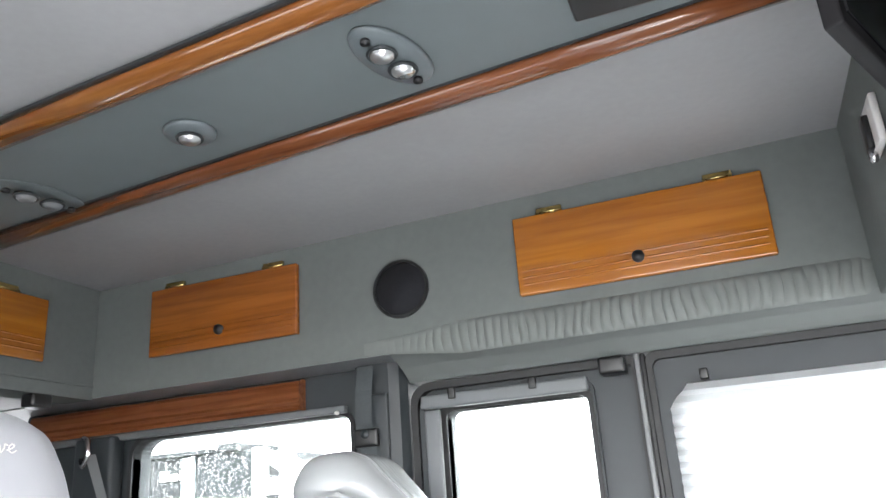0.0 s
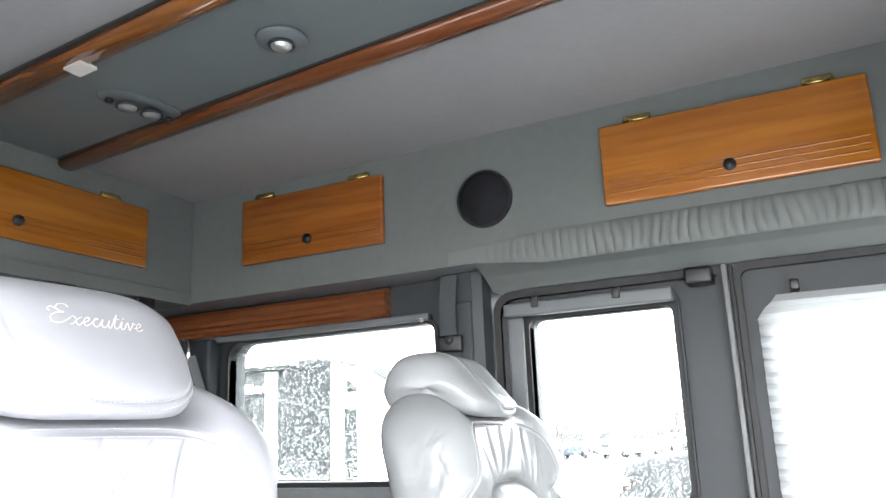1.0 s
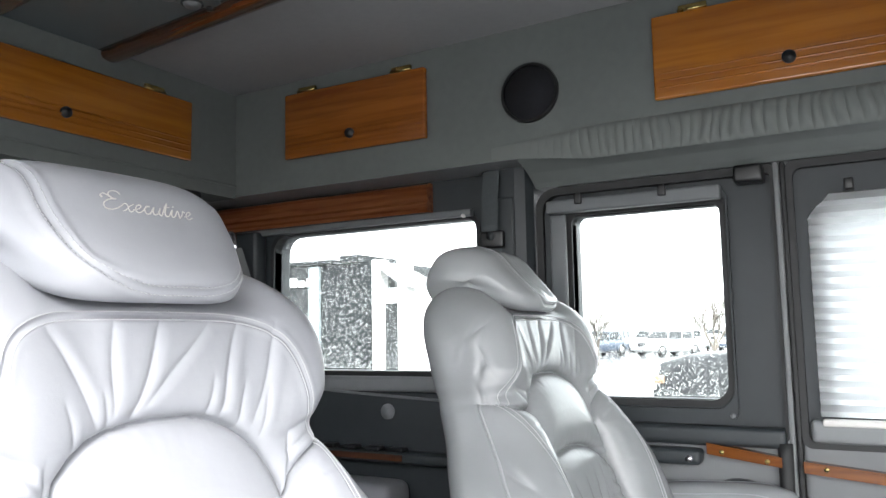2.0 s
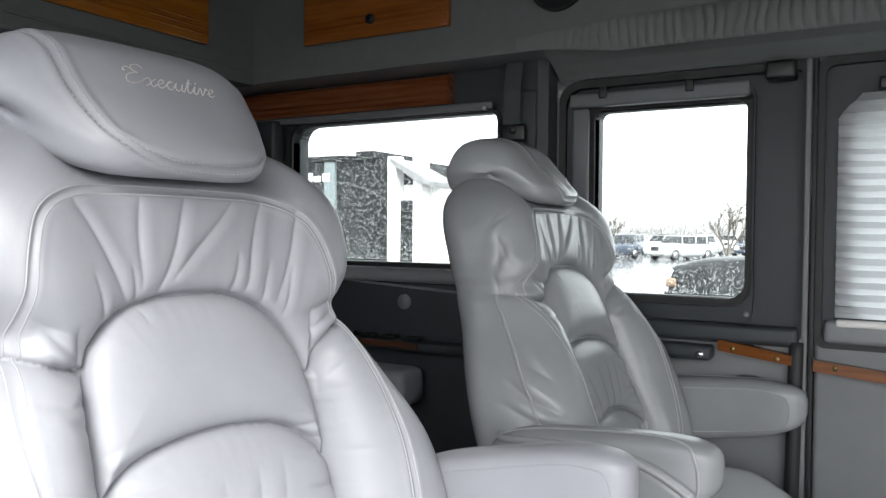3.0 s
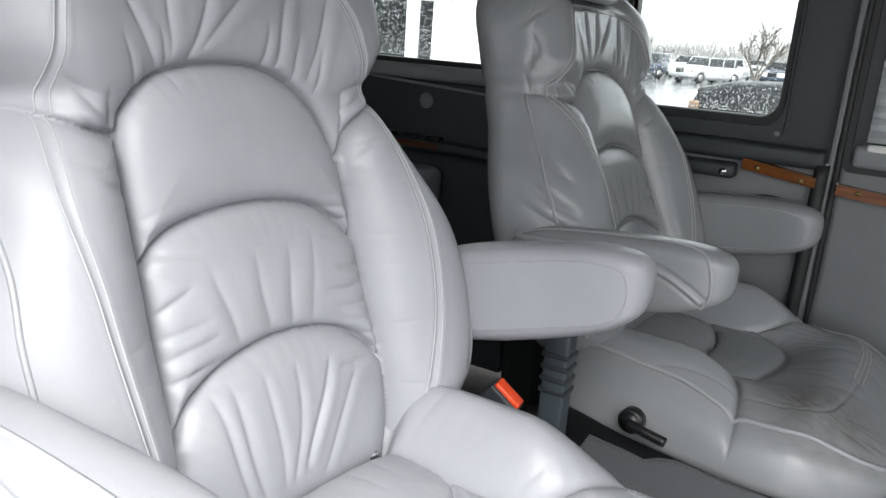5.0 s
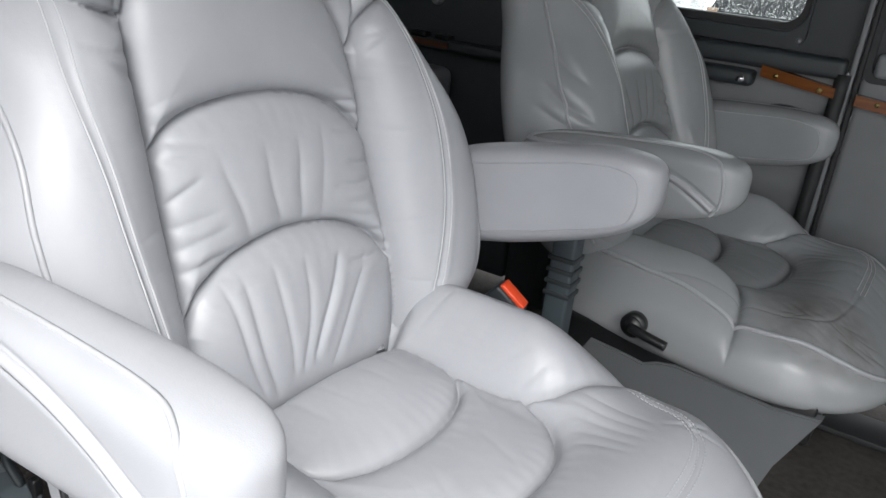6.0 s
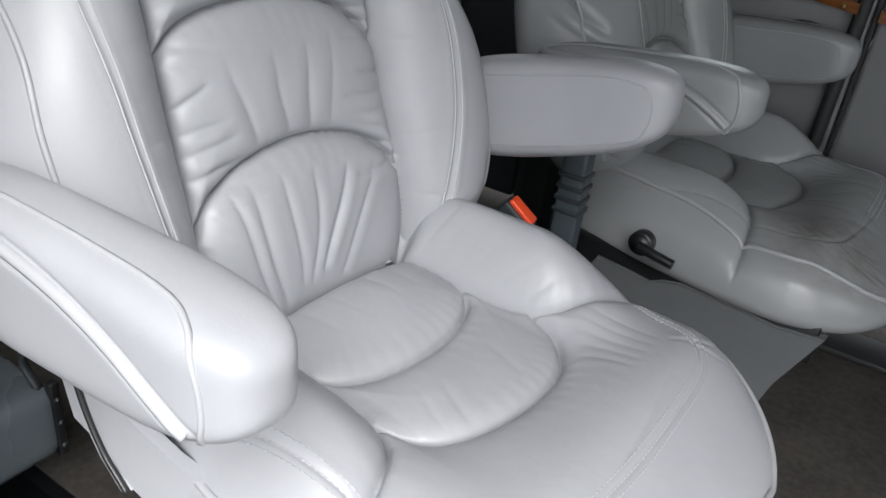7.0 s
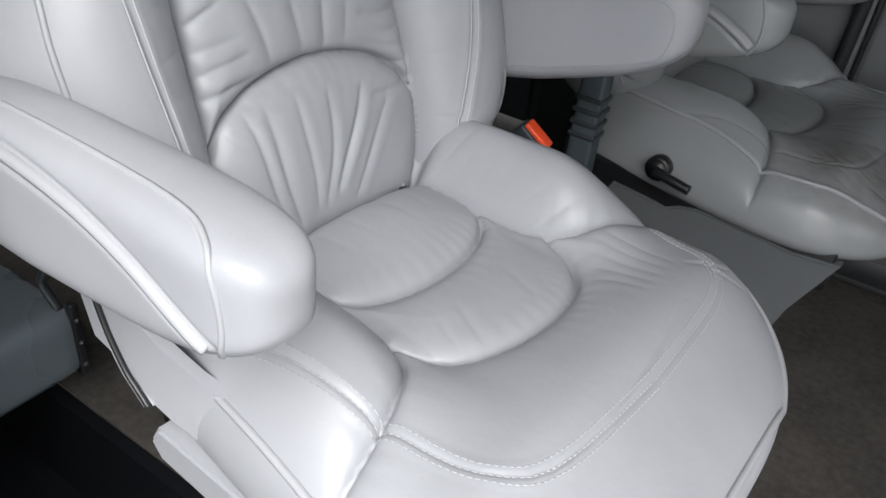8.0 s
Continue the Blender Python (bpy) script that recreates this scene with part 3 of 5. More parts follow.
def rail(y, label, timber):
    r = thing("ceiling_rail", label, "ceiling rail", "ceiling rails")
    prof = [(-0.026, 0.0), (-0.027, -0.010), (-0.021, -0.018), (-0.008, -0.022), (0.008, -0.022), (0.021, -0.018), (0.027, -0.010), (0.026, 0.0)]
    part("rail", from_grid([[(x, y + SK * (x + 1.87) + a, ceil_z(x) - 0.006 + b) for a, b in prof] for x in (-1.868, -0.8, -0.3, 0.098)], True, True), timber, r)
    # solid dark strips stand in for the shadow line along the rail
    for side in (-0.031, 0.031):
        part("shadow_strip", from_grid([[(x, y + SK * (x + 1.87) + side + a, ceil_z(x) - 0.004 + b) for a, b in ((-0.004, 0.0), (-0.003, -0.004), (0.003, -0.004), (0.004, 0.0))] for x in (-1.868, 0.098)], True, True), TRIM_DARK, r, "dark strip drawn as the shadow line beside the rail", smooth=False)
    return r


rail(1.195, "varnished reddish wood rail along the ceiling", WALNUT_X)
r2 = rail(0.875, "varnished honey-brown wood rail with white joint plate", wood("amber_brown_wood", (0.19, 0.062, 0.014), (0.33, 0.130, 0.034), 0, 0.12))
part("joint_plate", sloped(-1.412, 0.866, -1.362, 0.903, 0.026, 0.006, SK), WHITE, r2, "white plastic joint plate", smooth=False)
mid = part("ceiling_panel", sloped(-1.868, 0.90, 0.098, 1.17, 0.001, 0.006, SK), PANEL, smooth=False)
tagged(mid, "smooth blue-grey vinyl panel between ceiling rails", "ceiling panel", kind="structure")


BEZEL = mat("lamp_bezel", (0.13, 0.155, 0.168), 0.4, vary=0.05)
FROST = mat("frosted_reflector", (0.72, 0.74, 0.76), 0.28, 0.85, vary=0.05)


def spot(x, y, rx, ry, lamps, label, shell, lamp, deep=1.0):
    z = ceil_z(x) - 0.008
    s = thing("ceiling_light", label, "ceiling light", "ceiling lights", at=(x, y, z))
    def ring(a, b, zz, n=40):
        return [(a * math.cos(2 * math.pi * k / n), b * math.sin(2 * math.pi * k / n), zz) for k in range(n)]
    part("bezel", from_grid([ring(rx, ry, 0), ring(rx * 0.98, ry * 0.98, -0.004 * deep), ring(rx * 0.92, ry * 0.92, -0.008 * deep), ring(rx * 0.3, ry * 0.3, -0.009 * deep)], True, True), shell, s)
    for dy in lamps:
        part("lens", disc((0, dy, -0.015), (0, 0, -1), 0.019, 0.012, 24, 0.003), lamp, s, "bright reflector lamp, unlit")
        part("lens_ring", tube([(0.022 * math.cos(a), dy + 0.022 * math.sin(a), -0.014) for a in (k * math.pi / 10 for k in range(20))], 0.003, 6, closed=True), TRIM_DARK, s)
    if len(lamps) > 1:
        for dy in (-ry * 0.74, ry * 0.74):
            part("button", disc((0, dy, -0.013), (0, 0, -1), 0.008, 0.008, 16, 0.001), BLACK, s, "small black button")
    return s


spot(-1.027, 0.985, 0.047, 0.047, (0.0,), "round recessed ceiling spotlight with dark grey bezel", BEZEL, FROST)
for x, y, shell, lamp, deep in ((-0.602, 0.940, BEZEL, FROST, 1.0), (-1.455, 1.050, PANEL, TRIM, 0.25)):
    s = spot(x, y, 0.048, 0.094, (-0.028, 0.028), "oval twin reading light with black buttons", shell, lamp, deep)
    s.rotation_euler = (0, 0, radians(-12))
cb = part("ceiling_switch", box(-0.315, 0.80, ceil_z(-0.3) - 0.03, -0.17, 0.966, ceil_z(-0.3) - 0.006, 0.006, 3), BLACK)
tagged(cb, "black plastic control box on ceiling panel", "control box")

# monitor hung from the roof, and a bracket on the bulkhead
tv = thing("ceiling_monitor", "black flat monitor hanging from the roof", "monitor", at=(-0.056, 0.82, 1.50))
tv.rotation_euler = (0, 0, radians(65.8))
part("case", box(0, -0.05, 0, 0.34, -0.028, 0.205, 0.004, 3), mat("monitor_case", (0.012, 0.0115, 0.013), 0.6, spec=0.2), tv)
part("screen", box(0.02, -0.053, 0.022, 0.32, -0.049, 0.185, 0.001), mat("dark_screen", (0.006, 0.007, 0.008), 0.25, spec=0.25), tv, "dark blank screen")
part("mount", box(0.14, -0.04, 0.203, 0.20, -0.01, 0.235, 0.004), BLACK, tv)
br = thing("belt_bracket", "white bracket with dark catch on bulkhead", "bracket", at=(0.098, 1.29, 1.565))
part("plate", box(-0.012, -0.05, -0.035, 0, 0.04, 0.05, 0.005, 3), WHITE, br)
part("catch", box(-0.022, -0.012, -0.03, -0.011, 0.02, 0.03, 0.004, 2), BLACK, br, "dark catch")
part("rivet", disc((-0.016, 0.0, -0.042), (-1, 0, 0), 0.009, 0.012, 16, 0.002), CHROME, br)

# small things under the cab bulkhead, and the strap at the front corner
for y in (1.215, 1.465):
    v = part("visor_hinge", box(-1.90, y - 0.032, 1.355, -1.855, y + 0.032, 1.391, 0.01, 3), BLACK)
    tagged(v, "black plastic visor hinge under the bulkhead", "hinge", "visor hinges")
strap = thing("front_strap", "grey webbing strap with hook at front corner", "strap", at=(-1.93, 1.70, 1.25))
part("hook", tube(smooth_line([(-0.02, 0, 0.05), (0.005, -0.01, 0.04), (0.012, -0.012, 0.0), (-0.005, -0.01, -0.03), (-0.02, -0.005, -0.01)], 24), 0.008, 8), CHROME, strap, "bright hook")
part("webbing", from_grid([[(0.0, -0.01, 0.0), (0.07, -0.012, -0.15), (0.10, -0.012, -0.4)], [(0.04, -0.012, 0.0), (0.105, -0.014, -0.15), (0.14, -0.014, -0.4)]]), PANEL_LIGHT, strap, smooth=False)
corner = part("front_pillar", box(-2.0, 1.715, 0.0, -1.86, 1.768, 1.30, 0.012, 3), TRIM_DARK)
tagged(corner, "dark grey trim post at the cab door", "pillar", kind="structure")

# moulded trim beside the step well, with its belt anchor
sidebox = thing("sill_trim", "blue-grey moulded trim beside the step well", "trim box", at=(-1.22, 0.34, 0.1))
part("moulding", box(-0.30, -0.14, 0.0, 0.136, 0.05, 0.118, 0.03, 4), ENAMEL, sidebox)
part("edge", box(0.124, 0.036, 0.0, 0.1375, 0.049, 0.128, 0.003), BLACK, sidebox)
for k in range(3):
    part("screw", disc((0.138, 0.043, 0.10 - 0.04 * k), (1, 0, 0), 0.004, 0.004, 12, 0.001), TRIM_DARK, sidebox)
part("anchor_strap", tube(smooth_line([(0.09, 0.03, 0.22), (0.10, 0.035, 0.18), (0.092, 0.03, 0.15), (0.112, 0.035, 0.11)], 20), 0.012, 8, flat=0.5), TRIM_DARK, sidebox, "crumpled dark strap")

# buckle stalk and bellows between the chairs
bk_ = thing("belt_buckle", "grey seat belt buckle with orange button", "belt buckle", at=(-0.69, 0.91, 0.44))
bk_.rotation_euler = (0, radians(38), radians(8))
bk_.scale = (1.0, 1.0, 1.0)
part("housing", box(-0.028, -0.017, -0.055, 0.028, 0.017, 0.0, 0.006, 3), TRIM_DARK, bk_)
part("button", box(-0.024, -0.012, -0.003, 0.024, 0.013, 0.006, 0.003, 2), ORANGE, bk_, "orange release button")
part("stalk", tube([(0, 0, -0.05), (0, 0, -0.26)], 0.012, 10), BLACK, bk_)
sl = thing("belt_stalk", "dark ribbed sleeve of belt stalk", "belt stalk", at=(-0.655, 1.01, 0.40))
part("sleeve", box(-0.020, -0.018, -0.12, 0.020, 0.018, 0.14, 0.006, 2), mat("slate_plastic", (0.05, 0.065, 0.075), 0.5), sl)
for k in range(4):
    part("rib", box(-0.0225, -0.0205, 0.02 + 0.02 * k, 0.0225, 0.0205, 0.028 + 0.02 * k, 0.002), TRIM_DARK, sl)


# ---- leather captain's chairs ----
from mathutils.bvhtree import BVHTree


def smoothstep(a, b, x):
    t = np.clip((x - a) / (b - a), 0, 1)
    return t * t * (3 - 2 * t)


def seam_field(A, B, lines):
    """Distance to the nearest line, and how far along that line the nearest place lies."""
    best = np.full(A.shape, 9.0)
    run = np.zeros(A.shape)
    for line in lines:
        s0 = 0.0
        for (a0, b0), (a1, b1) in zip(line, line[1:]):
            da, db = a1 - a0, b1 - b0
            L2 = da * da + db * db + 1e-12
            t = np.clip(((A - a0) * da + (B - b0) * db) / L2, 0, 1)
            d = np.hypot(A - a0 - t * da, B - b0 - t * db)
            m = d < best
            best = np.where(m, d, best)
            run = np.where(m, s0 + t * math.sqrt(L2), run)
            s0 += math.sqrt(L2)
    return best, run


def creases(A, B, items):
    """Soft valleys along short lines: (a0, b0, a1, b1, width, depth), fading at both ends."""
    h = np.zeros(A.shape)
    for a0, b0, a1, b1, w, dep in items:
        da, db = a1 - a0, b1 - b0
        L2 = da * da + db * db + 1e-12
        t = ((A - a0) * da + (B - b0) * db) / L2
        tc = np.clip(t, 0, 1)
        bend = 0.04 * math.sqrt(L2) * np.sin(tc * 3.1 + a0 * 40)
        n = ((A - a0) * -db + (B - b0) * da) / math.sqrt(L2) - bend
        over = np.maximum(0, np.abs(t - 0.5) - 0.5) * math.sqrt(L2)
        d2 = (n / w) ** 2 + (over / (w * 1.4)) ** 2
        taper = 0.35 + 0.65 * np.sin(np.pi * np.clip(0.12 + 0.76 * tc, 0, 1))
        fold = np.exp(-np.sqrt((n / (0.42 * w)) ** 2 + 0.03) - (over / (w * 1.4)) ** 2)
        roll = np.exp(-(n - 1.5 * w) ** 2 / (1.1 * w) ** 2 - (over / (w * 1.4)) ** 2)
        h += dep * taper * (0.32 * roll - fold - 0.22 * np.exp(-d2))
    return h


def mirror(lines):
    return lines + [[(-a, b) for a, b in l] for l in lines]


def dense(line, n=24):
    return [tuple(p) for p in smooth_line(line, n)]


def offset_line(line, o):
    """A line beside another, o to its left."""
    p = np.array(dense(line, 60))
    d = np.gradient(p, axis=0)
    d /= np.linalg.norm(d, axis=1)[:, None] + 1e-12
    return [tuple(q) for q in p + o * np.stack([-d[:, 1], d[:, 0]], 1)]


class Pillow:
    """A padded body over the plane (a, b): relief on top, a plainer underside, edges rounded."""

    def __init__(self, b0, b1, width, relief, bottom, place, nb=5.0, ms=5.0, mb=7.0, na=160, nbb=200, back=14, ke=0.5, nlow=None, ms_left=None):
        self.bm_, self.hb = (b0 + b1) / 2, (b1 - b0) / 2
        self.width, self.relief, self.bottom, self.place = width, relief, bottom, place
        self.nb, self.ms, self.mb, self.ke = nb, ms, mb, ke
        self.nlow, self.ms_left = nlow or nb, ms_left or ms
        self.na, self.nbb, self.back = na, nbb, back

    def w(self, b):
        q = np.clip(np.abs((b - self.bm_) / self.hb), 0, 1)
        n = np.where(np.asarray(b) < self.bm_, self.nlow, self.nb)
        return self.width(b) * np.maximum(1e-4, (1 - q ** n)) ** (1 / n)

    def edge(self, a, b):
        q = np.clip(np.abs((b - self.bm_) / self.hb), 0, 1)
        s = np.clip(np.abs(a) / self.w(b), 0, 1)
        m = np.where(np.asarray(a) < 0, self.ms_left, self.ms)
        return (np.maximum(0, 1 - s ** m) * np.maximum(0, 1 - q ** self.mb)) ** self.ke

    def at(self, a, b, lift=0.0):
        a, b = np.atleast_1d(np.asarray(a, float)), np.atleast_1d(np.asarray(b, float))
        h = self.relief(a, b) * self.edge(a, b) + lift
        return np.stack(self.place(a, b, h), -1)

    def build(self):
        b = self.bm_ + self.hb * np.sin(np.linspace(-1, 1, self.nbb) * math.pi / 2 * 0.995) * (1 - 1e-6)
        lin = np.linspace(-1, 1, self.na)
        s = 0.45 * lin + 0.55 * np.sin(lin * math.pi / 2)
        A = self.w(b)[:, None] * s[None, :]
        B = np.repeat(b[:, None], self.na, 1)
        top = np.stack(self.place(A, B, self.relief(A, B) * self.edge(A, B)), -1)
        s2 = np.sin(np.linspace(1, -1, self.back + 2)[1:-1] * math.pi / 2)
        A2 = self.w(b)[:, None] * s2[None, :]
        B2 = np.repeat(b[:, None], self.back, 1)
        und = np.stack(self.place(A2, B2, -self.bottom(A2, B2) * self.edge(A2, B2)), -1)
        ring = np.concatenate([top, und], 1)
        nr, nc = ring.shape[:2]
        verts = ring.reshape(-1, 3)
        i, j = np.meshgrid(np.arange(nr - 1), np.arange(nc), indexing="ij")
        j2 = (j + 1) % nc
        faces = np.stack([i * nc + j, i * nc + j2, (i + 1) * nc + j2, (i + 1) * nc + j], -1).reshape(-1, 4)
        me = bpy.data.meshes.new("pad")
        me.from_pydata(verts.tolist(), [], faces.tolist())
        bm = bmesh.new()
        bm.from_mesh(me)
        bpy.data.meshes.remove(me)
        bm.verts.ensure_lookup_table()
        bm.faces.new([bm.verts[k] for k in range(nc)][::-1])
        bm.faces.new([bm.verts[(nr - 1) * nc + k] for k in range(nc)])
        bmesh.ops.recalc_face_normals(bm, faces=bm.faces[:])
        return bm

    def cord(self, line, radius, lift=0.0, n=80, bm=None, flat=1.0):
        p = np.array(dense(line, n))
        return tube([tuple(q) for q in self.at(p[:, 0], p[:, 1], lift)], radius, 7, bm, flat=flat)

    def stitches(self, line, off=0.0, length=0.0042, gap=0.0020, radius=0.00055, lift=0.0003, bm=None):
        """A dashed row of thread beside a line."""
        bm = bm or bmesh.new()
        p = np.array(dense(line, 160))
        d = np.gradient(p, axis=0)
        d /= np.linalg.norm(d, axis=1)[:, None] + 1e-12
        p = p + off * np.stack([-d[:, 1], d[:, 0]], 1)
        s = np.concatenate([[0], np.cumsum(np.linalg.norm(np.diff(p, axis=0), axis=1))])
        t = np.arange(0, s[-1] - length, length + gap)
        v = np.stack([t, t + length / 2, t + length], 1).ravel()
        q = self.at(np.interp(v, s, p[:, 0]), np.interp(v, s, p[:, 1]), lift).reshape(-1, 3, 3)
        for x in q:
            tube([tuple(y) for y in x], radius, 4, bm)
        return bm


# backrest: a sideways from the seat's middle, b height above the floor
def back_x(b):
    return -0.775 - 0.24 * (b - 0.45)


BW_B = [0.36, 0.44, 0.50, 0.57, 0.65, 0.73, 0.80, 0.845, 0.870, 0.895, 0.93, 0.98, 1.03, 1.07, 1.12]
BW_W = [0.215, 0.265, 0.300, 0.319, 0.319, 0.300, 0.266, 0.235, 0.222, 0.231, 0.246, 0.250, 0.235, 0.204, 0.155]
BW = np.array(smooth_line(list(zip(BW_B, BW_W)), 200))
ARCH1 = [(-0.143, 0.76), (-0.141, 0.815), (-0.131, 0.855), (-0.100, 0.887), (-0.050, 0.900), (0.0, 0.901), (0.040, 0.897), (0.078, 0.881), (0.107, 0.855), (0.131, 0.812), (0.142, 0.76)]
ARCH2 = [(-0.145, 0.710), (-0.123, 0.736), (-0.077, 0.754), (0.0, 0.760), (0.077, 0.749), (0.123, 0.724), (0.145, 0.695)]
ARCH3 = [(-0.150, 0.553), (-0.126, 0.585), (-0.077, 0.610), (0.0, 0.621), (0.077, 0.610), (0.126, 0.585), (0.150, 0.553)]
SIDE = [(0.143, 0.76), (0.145, 0.69), (0.149, 0.59), (0.152, 0.50), (0.152, 0.38)]
WINGTOP_L = [(-0.138, 0.838), (-0.163, 0.843), (-0.190, 0.852), (-0.222, 0.862), (-0.26, 0.860)]
WINGTOP_R = [(0.138, 0.795), (0.156, 0.828), (0.184, 0.852), (0.222, 0.862), (0.26, 0.860)]
PADSEAM_L = [(-0.200, 0.856), (-0.193, 0.905), (-0.187, 0.955), (-0.174, 0.988), (-0.142, 1.005), (-0.09, 1.009), (0.0, 1.009)]
PADSEAM_R = [(0.186, 0.852), (0.173, 0.905), (0.160, 0.955), (0.142, 0.985), (0.115, 1.000), (0.075, 1.007), (0.0, 1.009)]
WINGSEAM_L = [(-0.203, 0.858), (-0.214, 0.79), (-0.210, 0.71), (-0.201, 0.63), (-0.190, 0.54), (-0.182, 0.46), (-0.175, 0.41)]
WINGSEAM_R = [(0.194, 0.858), (0.208, 0.79), (0.212, 0.71), (0.208, 0.63), (0.189, 0.54), (0.172, 0.46), (0.16, 0.41)]
BACK_DEEP = [dense(l) for l in [ARCH1, ARCH2, ARCH3, WINGTOP_L, WINGTOP_R] + mirror([SIDE])]
BACK_SEAMS = [PADSEAM_L, PADSEAM_R, WINGSEAM_L, WINGSEAM_R]
BACK_FINE = [dense(l) for l in BACK_SEAMS]
rb = random.Random(11)
BACK_CREASE = []
for a, e, low, d in ((-0.142, -0.092, 0.914, 0.0052), (-0.068, -0.076, 0.928, 0.0044), (-0.014, -0.054, 0.920, 0.0054), (0.040, -0.030, 0.924, 0.0052), (0.090, 0.058, 0.914, 0.0060), (0.140, 0.100, 0.908, 0.0056)):
    BACK_CREASE.append((a, 1.000 - abs(a) * 0.06, e, low - abs(e) * 0.10, rb.uniform(0.006, 0.008), 0.78 * d))
for a in (-0.128, -0.085, 0.045, 0.09, 0.122):
    BACK_CREASE.append((a, 0.945 - abs(a) * 0.2, a * 0.88, 0.903 - abs(a) * 0.22, 0.0055, 0.0026))
for s in (-1, 1):
    for k in range(5):
        b = 0.790 + 0.021 * k
        BACK_CREASE.append((s * 0.150, b, s * rb.uniform(0.172, 0.200), b + rb.uniform(0.008, 0.024), 0.0055, rb.uniform(0.002, 0.005)))
    for k in range(6):
        b = 0.568 + 0.02 * k
        BACK_CREASE.append((s * 0.143, b, s * rb.uniform(0.07, 0.11), b + rb.uniform(0.004, 0.022), 0.006, rb.uniform(0.0012, 0.004)))
    for k in range(4):
        b = 0.708 + 0.016 * k
        BACK_CREASE.append((s * 0.139, b, s * rb.uniform(0.085, 0.11), b + rb.uniform(0.0, 0.02), 0.006, rb.uniform(0.0012, 0.003)))
for a in (-0.104, -0.078, -0.036, 0.002, 0.046, 0.094):
    BACK_CREASE.append((a, 0.602 - abs(a) * 0.20 - rb.uniform(0, 0.02), a * 0.52 - 0.018, rb.uniform(0.45, 0.49), rb.uniform(0.006, 0.009), rb.uniform(0.0022, 0.0052)))
for a in (-0.06, -0.015, 0.02, 0.05):
    BACK_CREASE.append((a, 0.638, a * 1.2, rb.uniform(0.69, 0.72), 0.010, rb.uniform(0.0012, 0.003)))
for k in range(9):
    b = 0.49 + 0.036 * k
    BACK_CREASE.append((0.157, b, rb.uniform(0.178, 0.20), b + rb.uniform(-0.008, 0.008), 0.005, rb.uniform(0.0001, 0.0012)))
    BACK_CREASE.append((-0.157, b, -rb.uniform(0.178, 0.20), b + rb.uniform(-0.008, 0.008), 0.005, rb.uniform(0.0001, 0.0012)))


def back_width(b):
    return np.interp(b, BW[:, 0], BW[:, 1])


def back_relief(A, B):
    w = back_width(B)
    aa = np.abs(A)
    low = 1 - smoothstep(0.855, 0.885, B + 0.25 * np.maximum(0, 0.20 - aa) * 0)
    c = 0.146
    u = np.clip((aa - c) / np.maximum(0.02, w - c), 0, 1)
    wing = 0.078 * np.sin(np.clip(u * 0.62, 0, 1) * math.pi) ** 0.75 * smoothstep(0.36, 0.52, B) * (1 - 0.45 * smoothstep(0.70, 0.87, B))
    ear = 0.052 * smoothstep(0.09, 0.23, aa) * smoothstep(0.83, 0.92, B) * (1 - 0.6 * smoothstep(1.0, 1.1, B))
    lumbar = 0.016 * np.exp(-((B - 0.55) / 0.10) ** 2) * (1 - u)
    d, run = seam_field(A, B, BACK_DEEP)
    f, _ = seam_field(A, B, BACK_FINE)
    puff = 0.015 * (1 - np.exp(-d / 0.008)) + 0.011 * (1 - np.exp(-d / 0.030)) - 0.007 * np.exp(-(d / 0.0022) ** 2)
    gather = 0.0003 * np.exp(-d / 0.016) * np.sin(run * 2 * math.pi / 0.021 + 2.0 * np.sin(run * 31)) * (1 - np.exp(-d / 0.004))
    fine = (-0.0026 * np.exp(-(f / 0.0030) ** 2) + 0.0010 * np.exp(-((f - 0.007) / 0.004) ** 2)) * (1 - 0.5 * smoothstep(0.18, 0.22, -A))
    tuck = -0.034 * smoothstep(1.005, 1.045, B) * (1 - smoothstep(0.10, 0.17, aa))
    return 0.07 + tuck + wing * low + ear * (1 - low) + lumbar + puff + gather + fine + creases(A, B, BACK_CREASE)


# cushion: a sideways, b along the van
CW_B = [-0.86, -0.80, -0.70, -0.60, -0.50, -0.40, -0.20]
CW_W = [0.235, 0.255, 0.275, 0.288, 0.300, 0.312, 0.316]
CSIDE = [(0.126, -0.85), (0.126, -0.72), (0.126, -0.62), (0.132, -0.565), (0.150, -0.528), (0.190, -0.502), (0.24, -0.488), (0.33, -0.474)]
CARC1 = [(-0.126, -0.672), (-0.115, -0.638), (-0.07, -0.612), (0.0, -0.602), (0.07, -0.610), (0.115, -0.632), (0.126, -0.662)]
CARC2 = [(-0.134, -0.568), (-0.118, -0.526), (-0.075, -0.492), (0.0, -0.474), (0.075, -0.480), (0.120, -0.510), (0.134, -0.556)]
CTRI_L = [(-0.247, -0.70), (-0.240, -0.62), (-0.226, -0.53), (-0.217, -0.48), (-0.212, -0.44), (-0.203, -0.405), (-0.180, -0.377), (-0.14, -0.364), (-0.08, -0.358), (0.0, -0.354)]
CTRI_R = [(0.232, -0.468), (0.226, -0.44), (0.222, -0.408), (0.196, -0.374), (0.15, -0.360), (0.08, -0.356), (0.0, -0.354)]
CDEEP = [dense(l) for l in [CARC1, CARC2] + mirror([CSIDE])]
CFINE = [dense(CTRI_L), dense(CTRI_R)]
rc = random.Random(5)
CUSH_CREASE = []
